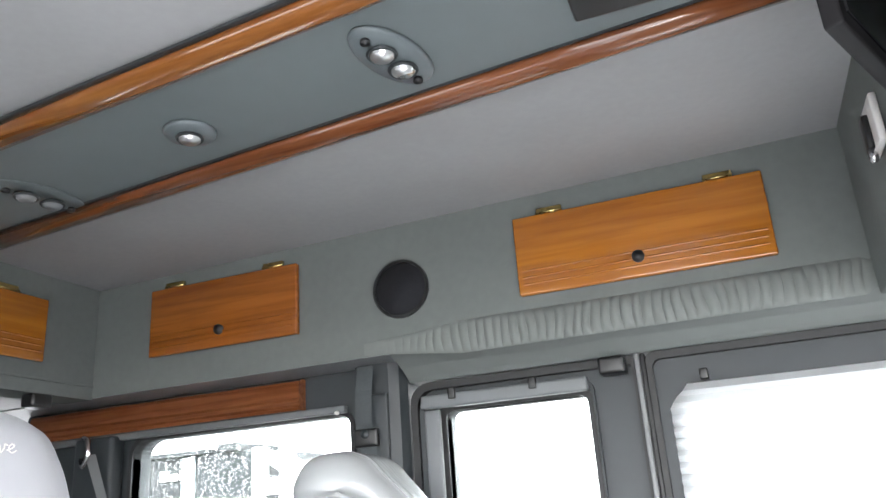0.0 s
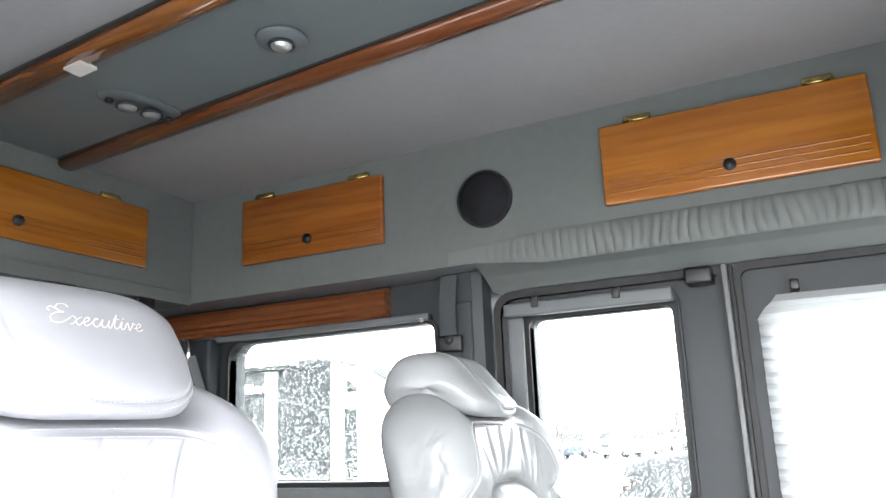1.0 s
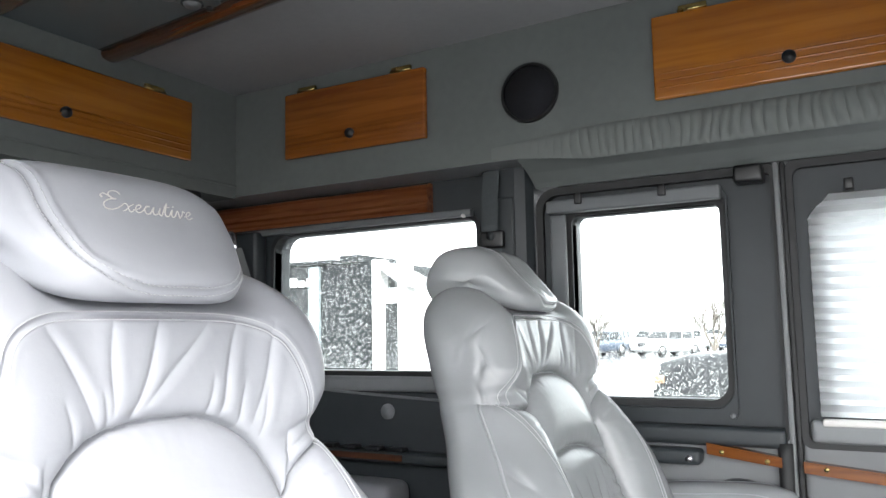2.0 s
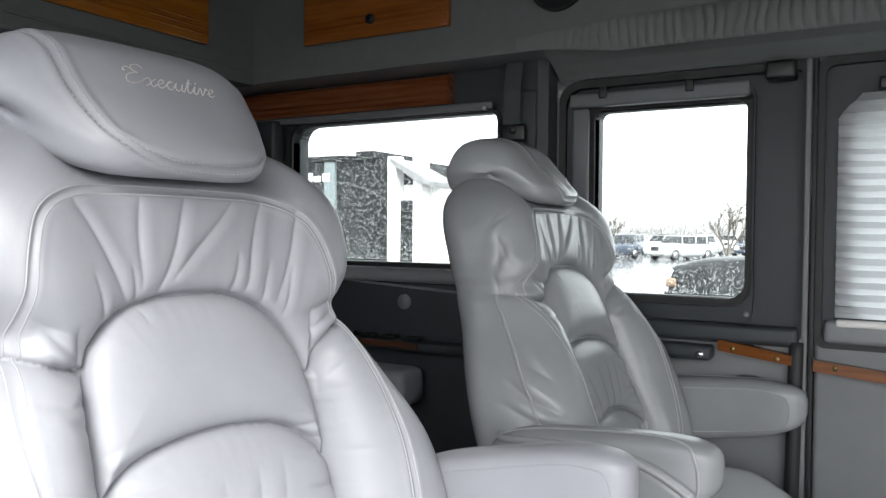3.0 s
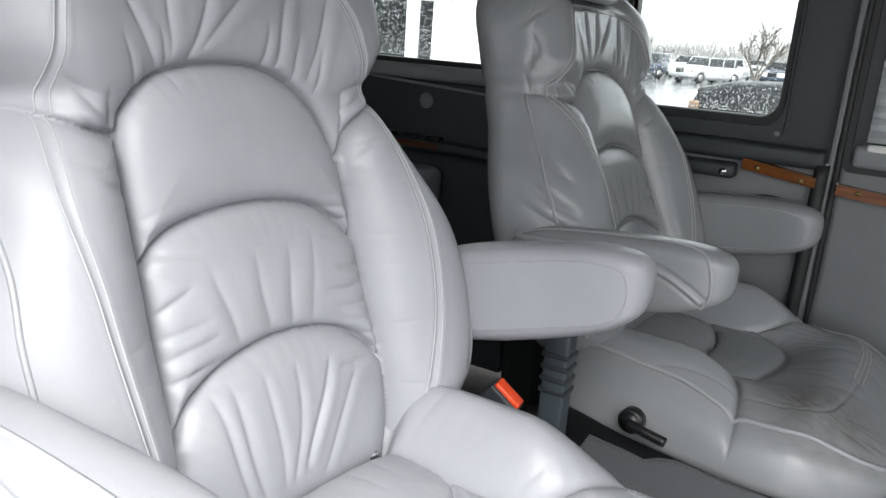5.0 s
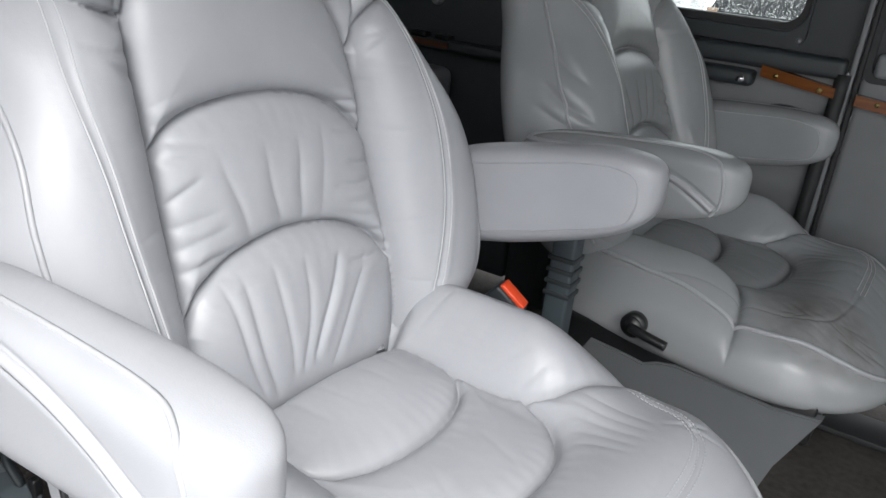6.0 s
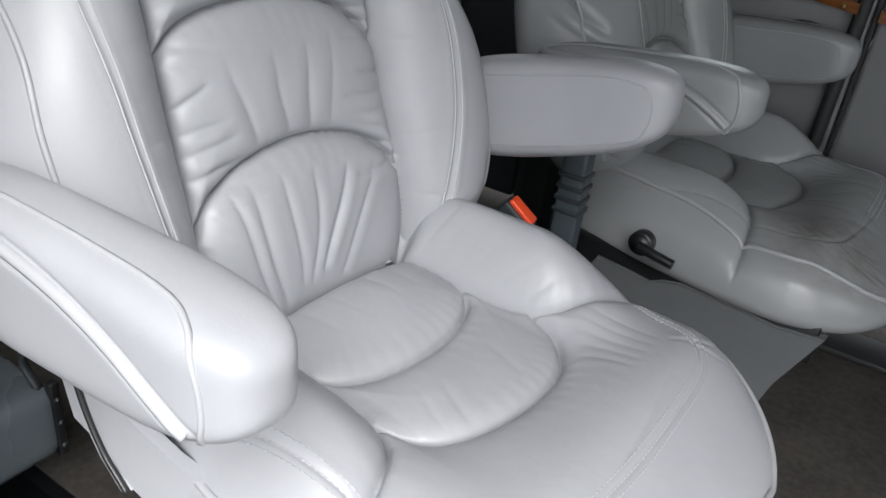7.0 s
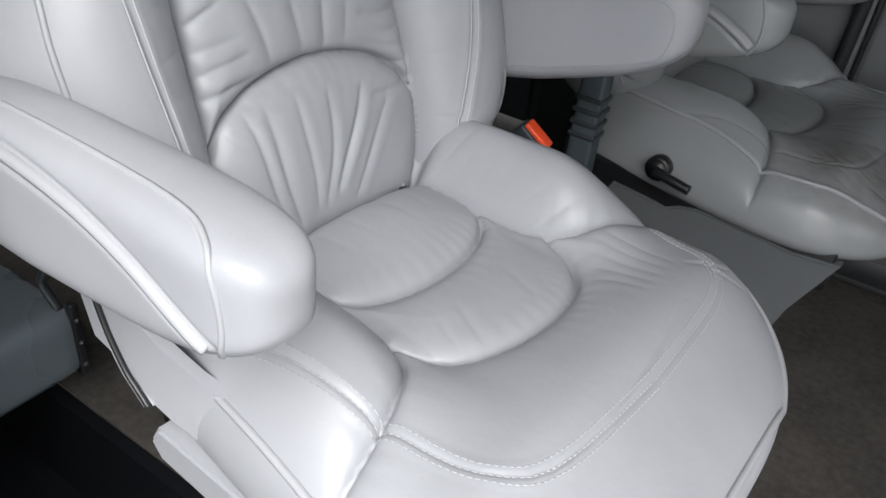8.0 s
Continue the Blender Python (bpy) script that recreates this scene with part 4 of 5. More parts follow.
for k in range(6):
    b = -0.72 + 0.03 * k
    CUSH_CREASE.append((0.135, b + rc.uniform(-0.012, 0.012), rc.uniform(0.155, 0.20), b + rc.uniform(0.005, 0.025), rc.uniform(0.004, 0.006), rc.uniform(0.0003, 0.0015)))
    CUSH_CREASE.append((-0.135, b, -rc.uniform(0.17, 0.20), b + 0.012, 0.006, rc.uniform(0.0002, 0.0014)))
for k in range(5):
    a = 0.10 + 0.017 * k
    CUSH_CREASE.append((a, -0.468 - 0.011 * k, a + 0.008, -0.425, 0.0055, rc.uniform(0.0005, 0.0016)))
for a in (-0.08, -0.03, 0.03, 0.07):
    CUSH_CREASE.append((a, -0.78, a * 0.9 + 0.01, -0.69, 0.010, rc.uniform(0.0004, 0.0012)))
for a in (-0.09, -0.06, 0.03):
    CUSH_CREASE.append((a, -0.505, a + 0.02, -0.55, 0.008, rc.uniform(0.0003, 0.0010)))
CUSH_CREASE += [(0.24, -0.37, 0.19, -0.405, 0.004, 0.0016), (0.23, -0.345, 0.20, -0.39, 0.004, 0.0014), (-0.16, -0.365, 0.12, -0.385, 0.003, 0.0012)]


rw = random.Random(21)
WORN_CREASE = []
for k in range(26):
    a, b = rw.uniform(-0.285, -0.15), rw.uniform(-0.45, -0.29)
    WORN_CREASE.append((a, b, a + rw.uniform(-0.03, 0.03), b + rw.uniform(0.012, 0.045), rw.uniform(0.004, 0.008), rw.uniform(0.0006, 0.0018)))
for k in range(12):
    a, b = rw.uniform(-0.10, 0.22), rw.uniform(-0.46, -0.36)
    WORN_CREASE.append((a, b, a + rw.uniform(-0.02, 0.05), b + rw.uniform(0.03, 0.06), 0.012, rw.uniform(0.0004, 0.0012)))


def cush_relief(A, B):
    aa = np.abs(A)
    d, run = seam_field(A, B, CDEEP)
    f, _ = seam_field(A, B, CFINE)
    bol = (0.054 + 0.018 * (A > 0)) * smoothstep(0.105, 0.195, aa) * (1 - 0.35 * smoothstep(0.20, 0.29, aa)) * (1 - smoothstep(-0.60, -0.415, B)) * smoothstep(-0.86, -0.76, B) * 1.08
    nose = -0.055 * smoothstep(-0.40, -0.22, B) + 0.012 * np.exp(-((B + 0.40) / 0.07) ** 2)
    dip = 0.012 * np.exp(-((A / 0.13) ** 2 + ((B + 0.70) / 0.07) ** 2)) - 0.006 * np.exp(-((A / 0.16) ** 2 + ((B + 0.56) / 0.10) ** 2))
    puff = 0.012 * (1 - np.exp(-d / 0.008)) + 0.010 * (1 - np.exp(-d / 0.030)) - 0.006 * np.exp(-(d / 0.0022) ** 2)
    gather = 0.0005 * np.exp(-d / 0.015) * np.sin(run * 2 * math.pi / 0.020 + 2.0 * np.sin(run * 27)) * (1 - np.exp(-d / 0.004))
    fine = -0.0018 * np.exp(-(f / 0.0020) ** 2) + 0.0005 * np.exp(-((f - 0.0075) / 0.004) ** 2) 
    gap = -0.034 * np.exp(-((B + 0.756) / 0.013) ** 2) * (1 - smoothstep(0.13, 0.19, aa))
    return 0.062 + gap + bol + nose + dip + puff + gather + fine + creases(A, B, CUSH_CREASE)


# headrest: a sideways, b along its rounded profile, from the back over the top and down the sloping face
def ring_curve(pts, n):
    """A smooth closed curve through points, evenly stepped."""
    p = np.array(pts, float)
    out = []
    for k in range(len(p)):
        a, b, c, d = (p[(k + o) % len(p)] for o in (-1, 0, 1, 2))
        t = np.linspace(0, 1, 24, endpoint=False)[:, None]
        out.append(0.5 * (2 * b + (c - a) * t + (2 * a - 5 * b + 4 * c - d) * t ** 2 + (3 * b - a - 3 * c + d) * t ** 3))
    q = np.concatenate(out)
    q = np.concatenate([q, q[:1]])
    L = np.concatenate([[0], np.cumsum(np.linalg.norm(np.diff(q, axis=0), axis=1))])
    v = np.linspace(0, L[-1], n + 1)
    return v, np.stack([np.interp(v, L, q[:, k]) for k in (0, 1)], 1)


HEAD_PROFILE = [(-1.080, 1.055), (-1.094, 1.108), (-1.056, 1.166), (-0.990, 1.177), (-0.930, 1.156), (-0.892, 1.110), (-0.862, 1.072), (-0.847, 1.047), (-0.856, 1.025), (-0.888, 1.023), (-0.930, 1.038), (-0.970, 1.048), (-1.020, 1.044)]
HEAD_S, HEAD_C = ring_curve(HEAD_PROFILE, 400)
HEAD_MID, HEAD_W, HEAD_A = np.array([-0.965, 1.092]), 0.145, -0.023


def head_run(x, z):
    return HEAD_S[np.argmin(np.hypot(HEAD_C[:, 0] - x, HEAD_C[:, 1] - z))]


class Headrest(Pillow):
    """A loft of one profile, rounded off at both ends."""

    def __init__(self, seams, folds):
        self.seams, self.folds = [dense(l, 60) for l in seams], folds

    def at(self, a, b, lift=0.0):
        a, b = np.atleast_1d(np.asarray(a, float)), np.atleast_1d(np.asarray(b, float))
        c = np.stack([np.interp(b, HEAD_S, HEAD_C[:, k]) for k in (0, 1)], -1)
        d = np.stack([np.interp(b + 0.002, HEAD_S, HEAD_C[:, k]) for k in (0, 1)], -1) - c
        d /= np.linalg.norm(d, axis=-1)[..., None] + 1e-9
        u = np.clip(a / HEAD_W, -1, 1)
        k = np.maximum(0.0, 1 - np.abs(u) ** 5.5) ** (1 / 2.6)
        f, _ = seam_field(a, b, self.seams)
        h = lift - 0.0028 * np.exp(-(f / 0.0026) ** 2) + 0.0020 * np.exp(-((f - 0.008) / 0.005) ** 2) + creases(a, b, self.folds)
        p = HEAD_MID + (c - HEAD_MID) * k[..., None] + np.stack([-d[..., 1], d[..., 0]], -1) * (h * smoothstep(0.0, 0.4, k))[..., None]
        full = 0.91 + 0.13 * smoothstep(1.02, 1.12, c[..., 1])
        return np.stack([p[..., 0] - 0.014 * u ** 2, a * full + HEAD_A, p[..., 1]], -1)

    def build(self):
        a = HEAD_W * np.sin(np.linspace(-1, 1, 150) * math.pi / 2)
        A, B = np.meshgrid(a, HEAD_S[:-1:2], indexing="ij")
        return from_grid([[tuple(q) for q in row] for row in self.at(A, B)], closed=True, caps=True)


FACE_T, FACE_B = head_run(-0.94, 1.162), head_run(-0.847, 1.033)
HEADSEAM = [(-0.108, FACE_T - 0.03), (-0.107, FACE_T + 0.02), (-0.100, FACE_B - 0.045), (-0.080, FACE_B - 0.016), (-0.04, FACE_B - 0.002), (0.0, FACE_B), (0.06, FACE_B - 0.002), (0.100, FACE_B - 0.014), (0.124, FACE_B - 0.045), (0.132, FACE_T + 0.02), (0.133, FACE_T - 0.03)]


ARM_Z, ARM_T = 0.636, 0.034


def arm_width(b):
    return np.interp(b, [-0.86, -0.70, -0.55, -0.47], [0.066, 0.062, 0.054, 0.049])


def arm_swoop(tip):
    k = (tip + 0.85) / 0.384
    return [(a, -0.85 + k * d) for a, d in ((0.046, 0.0), (0.044, 0.09), (0.038, 0.17), (0.027, 0.235), (0.010, 0.285), (-0.012, 0.324), (-0.028, 0.346))]


def arm_relief(A, B, tip):
    d, _ = seam_field(A, B, [dense(arm_swoop(tip))])
    return ARM_T + 0.004 * np.cos(A * 14) - 0.0022 * np.exp(-((d - 0.006) / 0.003) ** 2) + 0 * B


def armrest(chair, side, hide, tip, tilt=0.0, lift=0.0, inset=0.0, deep=1.0):
    """A tapering padded arm; its top runs level with the seat, or rises to the front by tilt."""
    y = side * (0.333 - inset)

    def mid(b):
        return ARM_Z + lift + 0.054 - deep * arm_width(b) - side * 0.008 + 0.07 * (b + 0.6) + tilt * (b + 0.66)
    p = Pillow(-0.86, tip, lambda b: deep * arm_width(b), lambda A, B: arm_relief(A, B, tip), lambda A, B: ARM_T + 0 * A,
               lambda a, b, h: (b, y + side * h, mid(b) + a), nb=3.4, ms=6, mb=9, na=150, nbb=240, back=60, ke=0.46)
    bm = p.build()
    tree = BVHTree.FromBMesh(bm)
    arm = part("armrest", bm, hide, chair)
    # welt on the outer face, and the edge seams
    part("piping", p.cord(arm_swoop(tip), 0.0048, -0.0012), PIPING, arm, "raised leather welt")
    o = tip + 0.466
    rim = smooth_line([(-0.85, 0.016, 0.066), (-0.70, 0.016, 0.062), (-0.60, 0.017, 0.056), (-0.535 + o, 0.019, 0.050), (-0.508 + o, 0.026, 0.040), (-0.494 + o, 0.033, 0.018), (-0.490 + o, 0.034, -0.010), (-0.494 + o, 0.033, -0.030), (-0.500 + o, 0.030, -0.044)], 150)
    on = [tree.find_nearest(Vector((x, y + side * k, mid(x) + z))) for x, k, z in rim]
    line = [tuple(h[0] - 0.0004 * h[1]) for h in on]
    part("seam", tube(line, 0.0024, 6), PIPING, arm, "sewn seam round the outer pad")
    q = Pillow(-0.86, tip, lambda b: deep * arm_width(b), lambda A, B: ARM_T + 0 * A, lambda A, B: ARM_T + 0 * A,
               lambda a, b, h: (b, y - side * h, mid(b) + a), nb=3.4, ms=6, mb=9, ke=0.46)
    rim2 = [(0.050, -0.85), (0.046, -0.63), (0.036, -0.560), (0.018, -0.535), (-0.020, -0.533), (-0.038, -0.558), (-0.046, -0.68), (-0.050, -0.85)]
    part("seam", q.cord(rim2, 0.0012, -0.0002), LEATHER, arm)
    return arm


def flank_work(bm, worn):
    """Wrinkles pulled into both sides of a backrest, and a welt running down each."""
    bm.normal_update()
    r = random.Random(3)
    folds = []
    for k in range(7 if worn else 0):
        z = 0.50 + 0.045 * k + r.uniform(-0.01, 0.01)
        folds.append((back_x(z) + r.uniform(-0.03, -0.01), z, back_x(z) + r.uniform(0.035, 0.06), z - r.uniform(0.02, 0.05), 0.010, r.uniform(0.003, 0.006)))
    for k in range(14 if worn else 0):
        z = 0.87 + r.uniform(0, 0.14)
        x = back_x(z) - 0.02 + r.uniform(-0.03, 0.05)
        folds.append((x, z, x + r.uniform(-0.025, 0.025), z - r.uniform(0.015, 0.045), r.uniform(0.005, 0.008), r.uniform(0.0006, 0.0017)))
    co = np.array([v.co[:] for v in bm.verts])
    nr = np.array([v.normal[:] for v in bm.verts])
    h = creases(co[:, 0], co[:, 2], folds) * smoothstep(0.45, 0.85, nr[:, 1] * np.sign(co[:, 1]))
    co += nr * h[:, None]
    for v, c in zip(bm.verts, co):
        v.co = c
    tree = BVHTree.FromBMesh(bm)
    welts = []
    path = smooth_line([(back_x(0.86) - 0.030, 0.86), (back_x(0.78) - 0.012, 0.78), (back_x(0.68) + 0.012, 0.68), (back_x(0.58) + 0.022, 0.58), (back_x(0.46) + 0.012, 0.46)], 60)
    for s in (-1, 1):
        hits = [tree.ray_cast(Vector((x, s, z)), Vector((0, -s, 0)))[0] for x, z in path]
        welts.append(tube([tuple(q) for q in hits if q is not None], 0.0028, 7))
    return welts


def headrest(chair, folds, hide, seam_line=HEADSEAM):
    hd = Headrest([seam_line], folds)
    head = part("headrest", hd.build(), hide, chair)
    st = hd.stitches(seam_line, 0.0045)
    hd.stitches(seam_line, -0.0045, bm=st)
    part("stitching", st, THREAD, head)
    return head


def captains_chair(label, worn):
    """Facing +x, the seat's middle at y = 0, its floor at z = 0."""
    chair = thing("captains_chair", label, "chair", "captain's chairs")
    waist = (0.12, 0.21) if worn else (0.205, 0.25)
    bk = Pillow(0.37, 1.082, back_width, back_relief, lambda A, B: 0.075 + 0 * A, lambda a, b, h: (back_x(b) - 0.07 + h, a + 0.026 * smoothstep(0.16, 0.28, a) * smoothstep(0.40, 0.55, b) * (1 - smoothstep(0.66, 0.82, b)) - 0.030 * smoothstep(waist[0], waist[1], -a) * np.exp(-((b - 0.868) / 0.05) ** 2), b), nb=7, ms=5, mb=12, na=400, nbb=480, back=60, ms_left=None if worn else 3.2)
    bm = bk.build()
    flank = flank_work(bm, worn)
    hide = WORN_SHADED if worn else LEATHER
    back = part("backrest", bm, hide, chair)
    for welt in flank if worn else []:
        part("flank_welt", welt, PIPING, back, "raised leather welt on the side of the backrest")
    for l in BACK_SEAMS:
        for o in (-0.0042, 0.0042):
            part("stitching", bk.cord(offset_line(l, o), 0.0008, 0.0003, 140), THREAD, back, "fine row of pale thread")
    for welt in () if worn else ([(-0.258, 0.80), (-0.264, 0.74), (-0.271, 0.68), (-0.268, 0.60), (-0.255, 0.53), (-0.238, 0.46)], [(0.292, 0.74), (0.288, 0.68), (0.280, 0.60), (0.264, 0.53), (0.240, 0.46)]):
        part("piping", bk.cord(welt, 0.0030, 0.0, 90), PIPING, back, "leather welt")
    cu = Pillow(-0.84, -0.245, lambda b: np.interp(b, CW_B, CW_W), lambda A, B: cush_relief(A, B) + (creases(A, B, WORN_CREASE) if worn else 0), lambda A, B: 0.045 + 0 * A, lambda a, b, h: (b, a + 0.006, 0.370 + h), nb=2.9, ms=6, mb=7, na=360, nbb=360, back=40, nlow=9)
    bm = cu.build()
    tree = BVHTree.FromBMesh(bm)
    cush = part("seat_cushion", bm, SEAT_WORN_SHADED if worn else hide, chair)
    st = bmesh.new()
    for l in (CTRI_R,) if worn else (CTRI_L, CTRI_R):
        for o in (-0.007, 0.0, 0.007):
            cu.stitches(l, o, bm=st)
    part("stitching", st, THREAD, cush, "triple rows of pale thread")
    bb = cu.bm_ + cu.hb * np.sin(np.linspace(-0.7, 1, 90) * math.pi / 2) * 0.9999
    k = 0.86 if worn else 0.955
    bq = np.minimum(bb, cu.bm_ + cu.hb * 0.965)
    wv = cu.w(bb) * k
    ring = [tuple(p) for p in cu.at(np.concatenate([wv, -wv[::-1]]), np.concatenate([bq, bq[::-1]]), 0.001)]
    part("piping", tube(ring, 0.0042, 7), PIPING, cush, "leather welt")
    # black block added so the gap under the cushion reads as shadow
    rim = 0.268 if worn else 0.245
    part("gap_shade", box(-0.76, -rim, 0.29, -0.34, rim, 0.362 if worn else 0.352, 0.006), BLACK, chair, "black block standing for the shaded gap under the cushion")
    if worn:
        rh = random.Random(8)
        pad = headrest(chair, [(-0.040 + 0.022 * k + rh.uniform(-0.006, 0.006), FACE_T + rh.uniform(0.0, 0.02), (-0.040 + 0.022 * k) * 0.7 + 0.01, FACE_B - rh.uniform(0.012, 0.045), 0.0050, rh.uniform(0.0025, 0.005)) for k in range(6)], hide, [(a + 0.034 * smoothstep(0.0, 0.1, -a), b) for a, b in HEADSEAM])
        # this chair leans further back than the other
        hinge = Vector((-0.80, 0, 0.45))
        lean = Matrix.Translation(hinge + Vector((0.016, 0.007, 0.028))) @ pose(0, 0, 0, 0, -3.8, 2.0) @ Matrix.Translation(-hinge)
        neck = Vector((-0.965, 0, 1.05))
        back.matrix_basis = lean
        pad.matrix_basis = lean @ Matrix.Translation(neck) @ pose(0, 0, -0.004, 0, 0, 5) @ Matrix.Scale(0.88, 4) @ Matrix.Translation(-neck)
    else:
        embroidered("Executive", 0.028, headrest(chair, [], hide))
    if worn:
        armrest(chair, -1, hide, -0.500, 0.03, 0.011, 0.006)
        armrest(chair, 1, hide, -0.502, 0.0, 0.0, 0.0, 1.10)
    else:
        armrest(chair, -1, hide, -0.462, 0.0, 0.0, 0.006)
        armrest(chair, 1, hide, -0.510, 0.15, 0.018, 0.0, 1.12)
    part("latch", tube([(-0.760, 0.085, 0.438), (-0.748, 0.118, 0.446)], 0.0045, 8), CHROME, chair, "bright steel latch bar")
    if not worn:
        zip_line = [(-0.697, 0.389), (-0.713, 0.402), (-0.727, 0.414), (-0.745, 0.442), (-0.757, 0.472), (-0.764, 0.505)]
        flap = part("side_skirt", prism([(-0.797, 0.505), (-0.790, 0.466), (-0.778, 0.424), (-0.752, 0.420), (-0.722, 0.396)] + zip_line, -0.289, -0.279, 0.002), LEATHER, cush, "loose leather skirt at the cushion's side", smooth=False)
        rows = []   # side panel between the zip and the cushion, turning in towards the front
        for x, z0, z1, y in ((-0.763, 0.503, 0.506, -0.288), (-0.757, 0.472, 0.505, -0.288), (-0.745, 0.442, 0.500, -0.288), (-0.727, 0.414, 0.490, -0.288), (-0.713, 0.402, 0.483, -0.287),
                             (-0.697, 0.389, 0.475, -0.285), (-0.675, 0.378, 0.462, -0.281), (-0.650, 0.370, 0.448, -0.275), (-0.620, 0.366, 0.435, -0.266), (-0.595, 0.366, 0.430, -0.252)):
            rows.append([(x, y, z0), (x, y, z1), (x, y + 0.012, z1), (x, y + 0.012, z0)])
        bm = from_grid(rows, True, True)
        bmesh.ops.recalc_face_normals(bm, faces=bm.faces[:])
        part("side_panel", bm, LEATHER, cush, "leather side panel behind the zip", smooth=False)
        line = smooth_line(zip_line, 30)
        part("zip", tube([(x, -0.291, z) for x, z in line], 0.0030, 6), BLACK, flap, "black zip edge of side skirt")
        part("piping", tube([(x - 0.007, -0.290, z - 0.003) for x, z in line], 0.0022, 6), PIPING, flap)
    # pedestal and shrouds
    part("pedestal", box(-0.76, -0.20, 0.03, -0.45, 0.20, 0.30, 0.02, 3), TRIM_DARK, chair, "dark swivel pedestal")
    part("foot", box(-0.80, -0.24, 0.0, -0.43, 0.24, 0.032, 0.008, 2), BLACK, chair)
    if worn:
        prof = [(-0.725, 0.29), (-0.705, 0.332), (-0.640, 0.328), (-0.607, 0.324), (-0.585, 0.336), (-0.555, 0.343), (-0.46, 0.341), (-0.40, 0.337), (-0.330, 0.346), (-0.375, 0.240), (-0.42, 0.06), (-0.70, 0.06), (-0.73, 0.20)]
    else:
        prof = [(-0.735, 0.306), (-0.722, 0.330), (-0.60, 0.330), (-0.34, 0.345), (-0.34, 0.28), (-0.60, 0.284), (-0.72, 0.288)]
    for s in (-1, 1):
        b = prism(prof, -0.012, 0.012)
        bmesh.ops.bevel(b, geom=[e for e in b.edges if abs(e.verts[0].co.y - e.verts[1].co.y) > 0.02], offset=(0.011 if worn else 0.019), segments=5, affect='EDGES', profile=0.5)
        bmesh.ops.translate(b, verts=b.verts[:], vec=(0, s * 0.262, 0))
        part("side_shroud", b, SHROUD if worn else LEATHER, chair, "grey plastic side shroud", smooth=False)
    part("front_shroud", box(-0.475, -0.245, 0.06, -0.445, 0.245, 0.322, 0.012, 3), TRIM_DARK, chair)
    if worn:
        kn = part("recline_knob", disc((-0.625, -0.302, 0.402), (0, -1, 0), 0.020, 0.026, 28, 0.004), BLACK, chair, "black recliner knob")
        part("lever", tube(smooth_line([(-0.625, -0.318, 0.402), (-0.595, -0.324, 0.400), (-0.562, -0.324, 0.395)], 12), 0.008, 10), BLACK, kn)
    return chair


SCRIPT = {  # pen strokes of joined-up letters: width, then lines in letter units
    "E": (0.78, [[(0.66, 0.86), (0.50, 1.0), (0.26, 0.95), (0.20, 0.76), (0.36, 0.60), (0.52, 0.57), (0.26, 0.52), (0.06, 0.32), (0.10, 0.08), (0.32, 0.0), (0.58, 0.10), (0.78, 0.30)],
                 [(0.20, 0.70), (0.02, 0.80), (-0.10, 0.68), (-0.02, 0.58)]]),
    "x": (0.46, [[(-0.02, 0.30), (0.10, 0.40), (0.20, 0.30), (0.26, 0.06), (0.36, 0.0), (0.48, 0.12)], [(0.42, 0.40), (0.28, 0.28), (0.14, 0.06), (0.04, 0.0)]]),
    "e": (0.38, [[(-0.02, 0.12), (0.20, 0.22), (0.28, 0.34), (0.20, 0.42), (0.08, 0.30), (0.08, 0.10), (0.20, 0.0), (0.38, 0.12)]]),
    "c": (0.36, [[(-0.02, 0.12), (0.14, 0.36), (0.26, 0.40), (0.14, 0.40), (0.06, 0.20), (0.12, 0.02), (0.24, 0.0), (0.36, 0.12)]]),
    "u": (0.50, [[(-0.02, 0.12), (0.10, 0.40), (0.06, 0.12), (0.16, 0.0), (0.30, 0.12), (0.38, 0.40), (0.34, 0.10), (0.42, 0.0), (0.50, 0.12)]]),
    "t": (0.34, [[(-0.02, 0.12), (0.18, 0.72), (0.10, 0.14), (0.20, 0.0), (0.34, 0.12)], [(0.04, 0.50), (0.30, 0.52)]]),
    "i": (0.26, [[(-0.02, 0.12), (0.10, 0.40), (0.06, 0.10), (0.14, 0.0), (0.26, 0.12)], [(0.13, 0.56), (0.15, 0.60)]]),
    "v": (0.44, [[(-0.02, 0.12), (0.08, 0.38), (0.14, 0.24), (0.18, 0.0), (0.32, 0.24), (0.34, 0.40), (0.46, 0.34)]]),
}


def embroidered(text, size, head):
    """Slanted thread lettering laid on the headrest as joined-up pen strokes."""
    hd = Headrest([HEADSEAM], [])
    bm = bmesh.new()
    total = sum(SCRIPT[c][0] for c in text)
    pen = -total / 2
    for c in text:
        wide, strokes = SCRIPT[c]
        for stroke in strokes:
            p = np.array(dense(stroke, 40)) if len(stroke) > 2 else np.array(stroke)
            a = (pen + p[:, 0] + 0.35 * p[:, 1]) * size
            b = (p[:, 1] - 0.3) * size
            tube([tuple(q) for q in hd.at(a + 0.004, FACE_T + 0.053 - b, 0.0008)], 0.0008, 5, bm, flat=0.7)
        pen += wide
    return part("lettering", bm, EMBROIDERY, head, "pale joined-up embroidered word")


NEAR = pose(0.0, 0.478, 0.0, 0, 0, -4)
chair = captains_chair("grey leather captain's chair with piped armrests", False)
chair.matrix_basis = NEAR
far_chair = captains_chair("worn grey leather captain's chair beside the side door", True)
far_chair.matrix_basis = pose(0.10, 1.325, -0.02, 0, 0, -4)

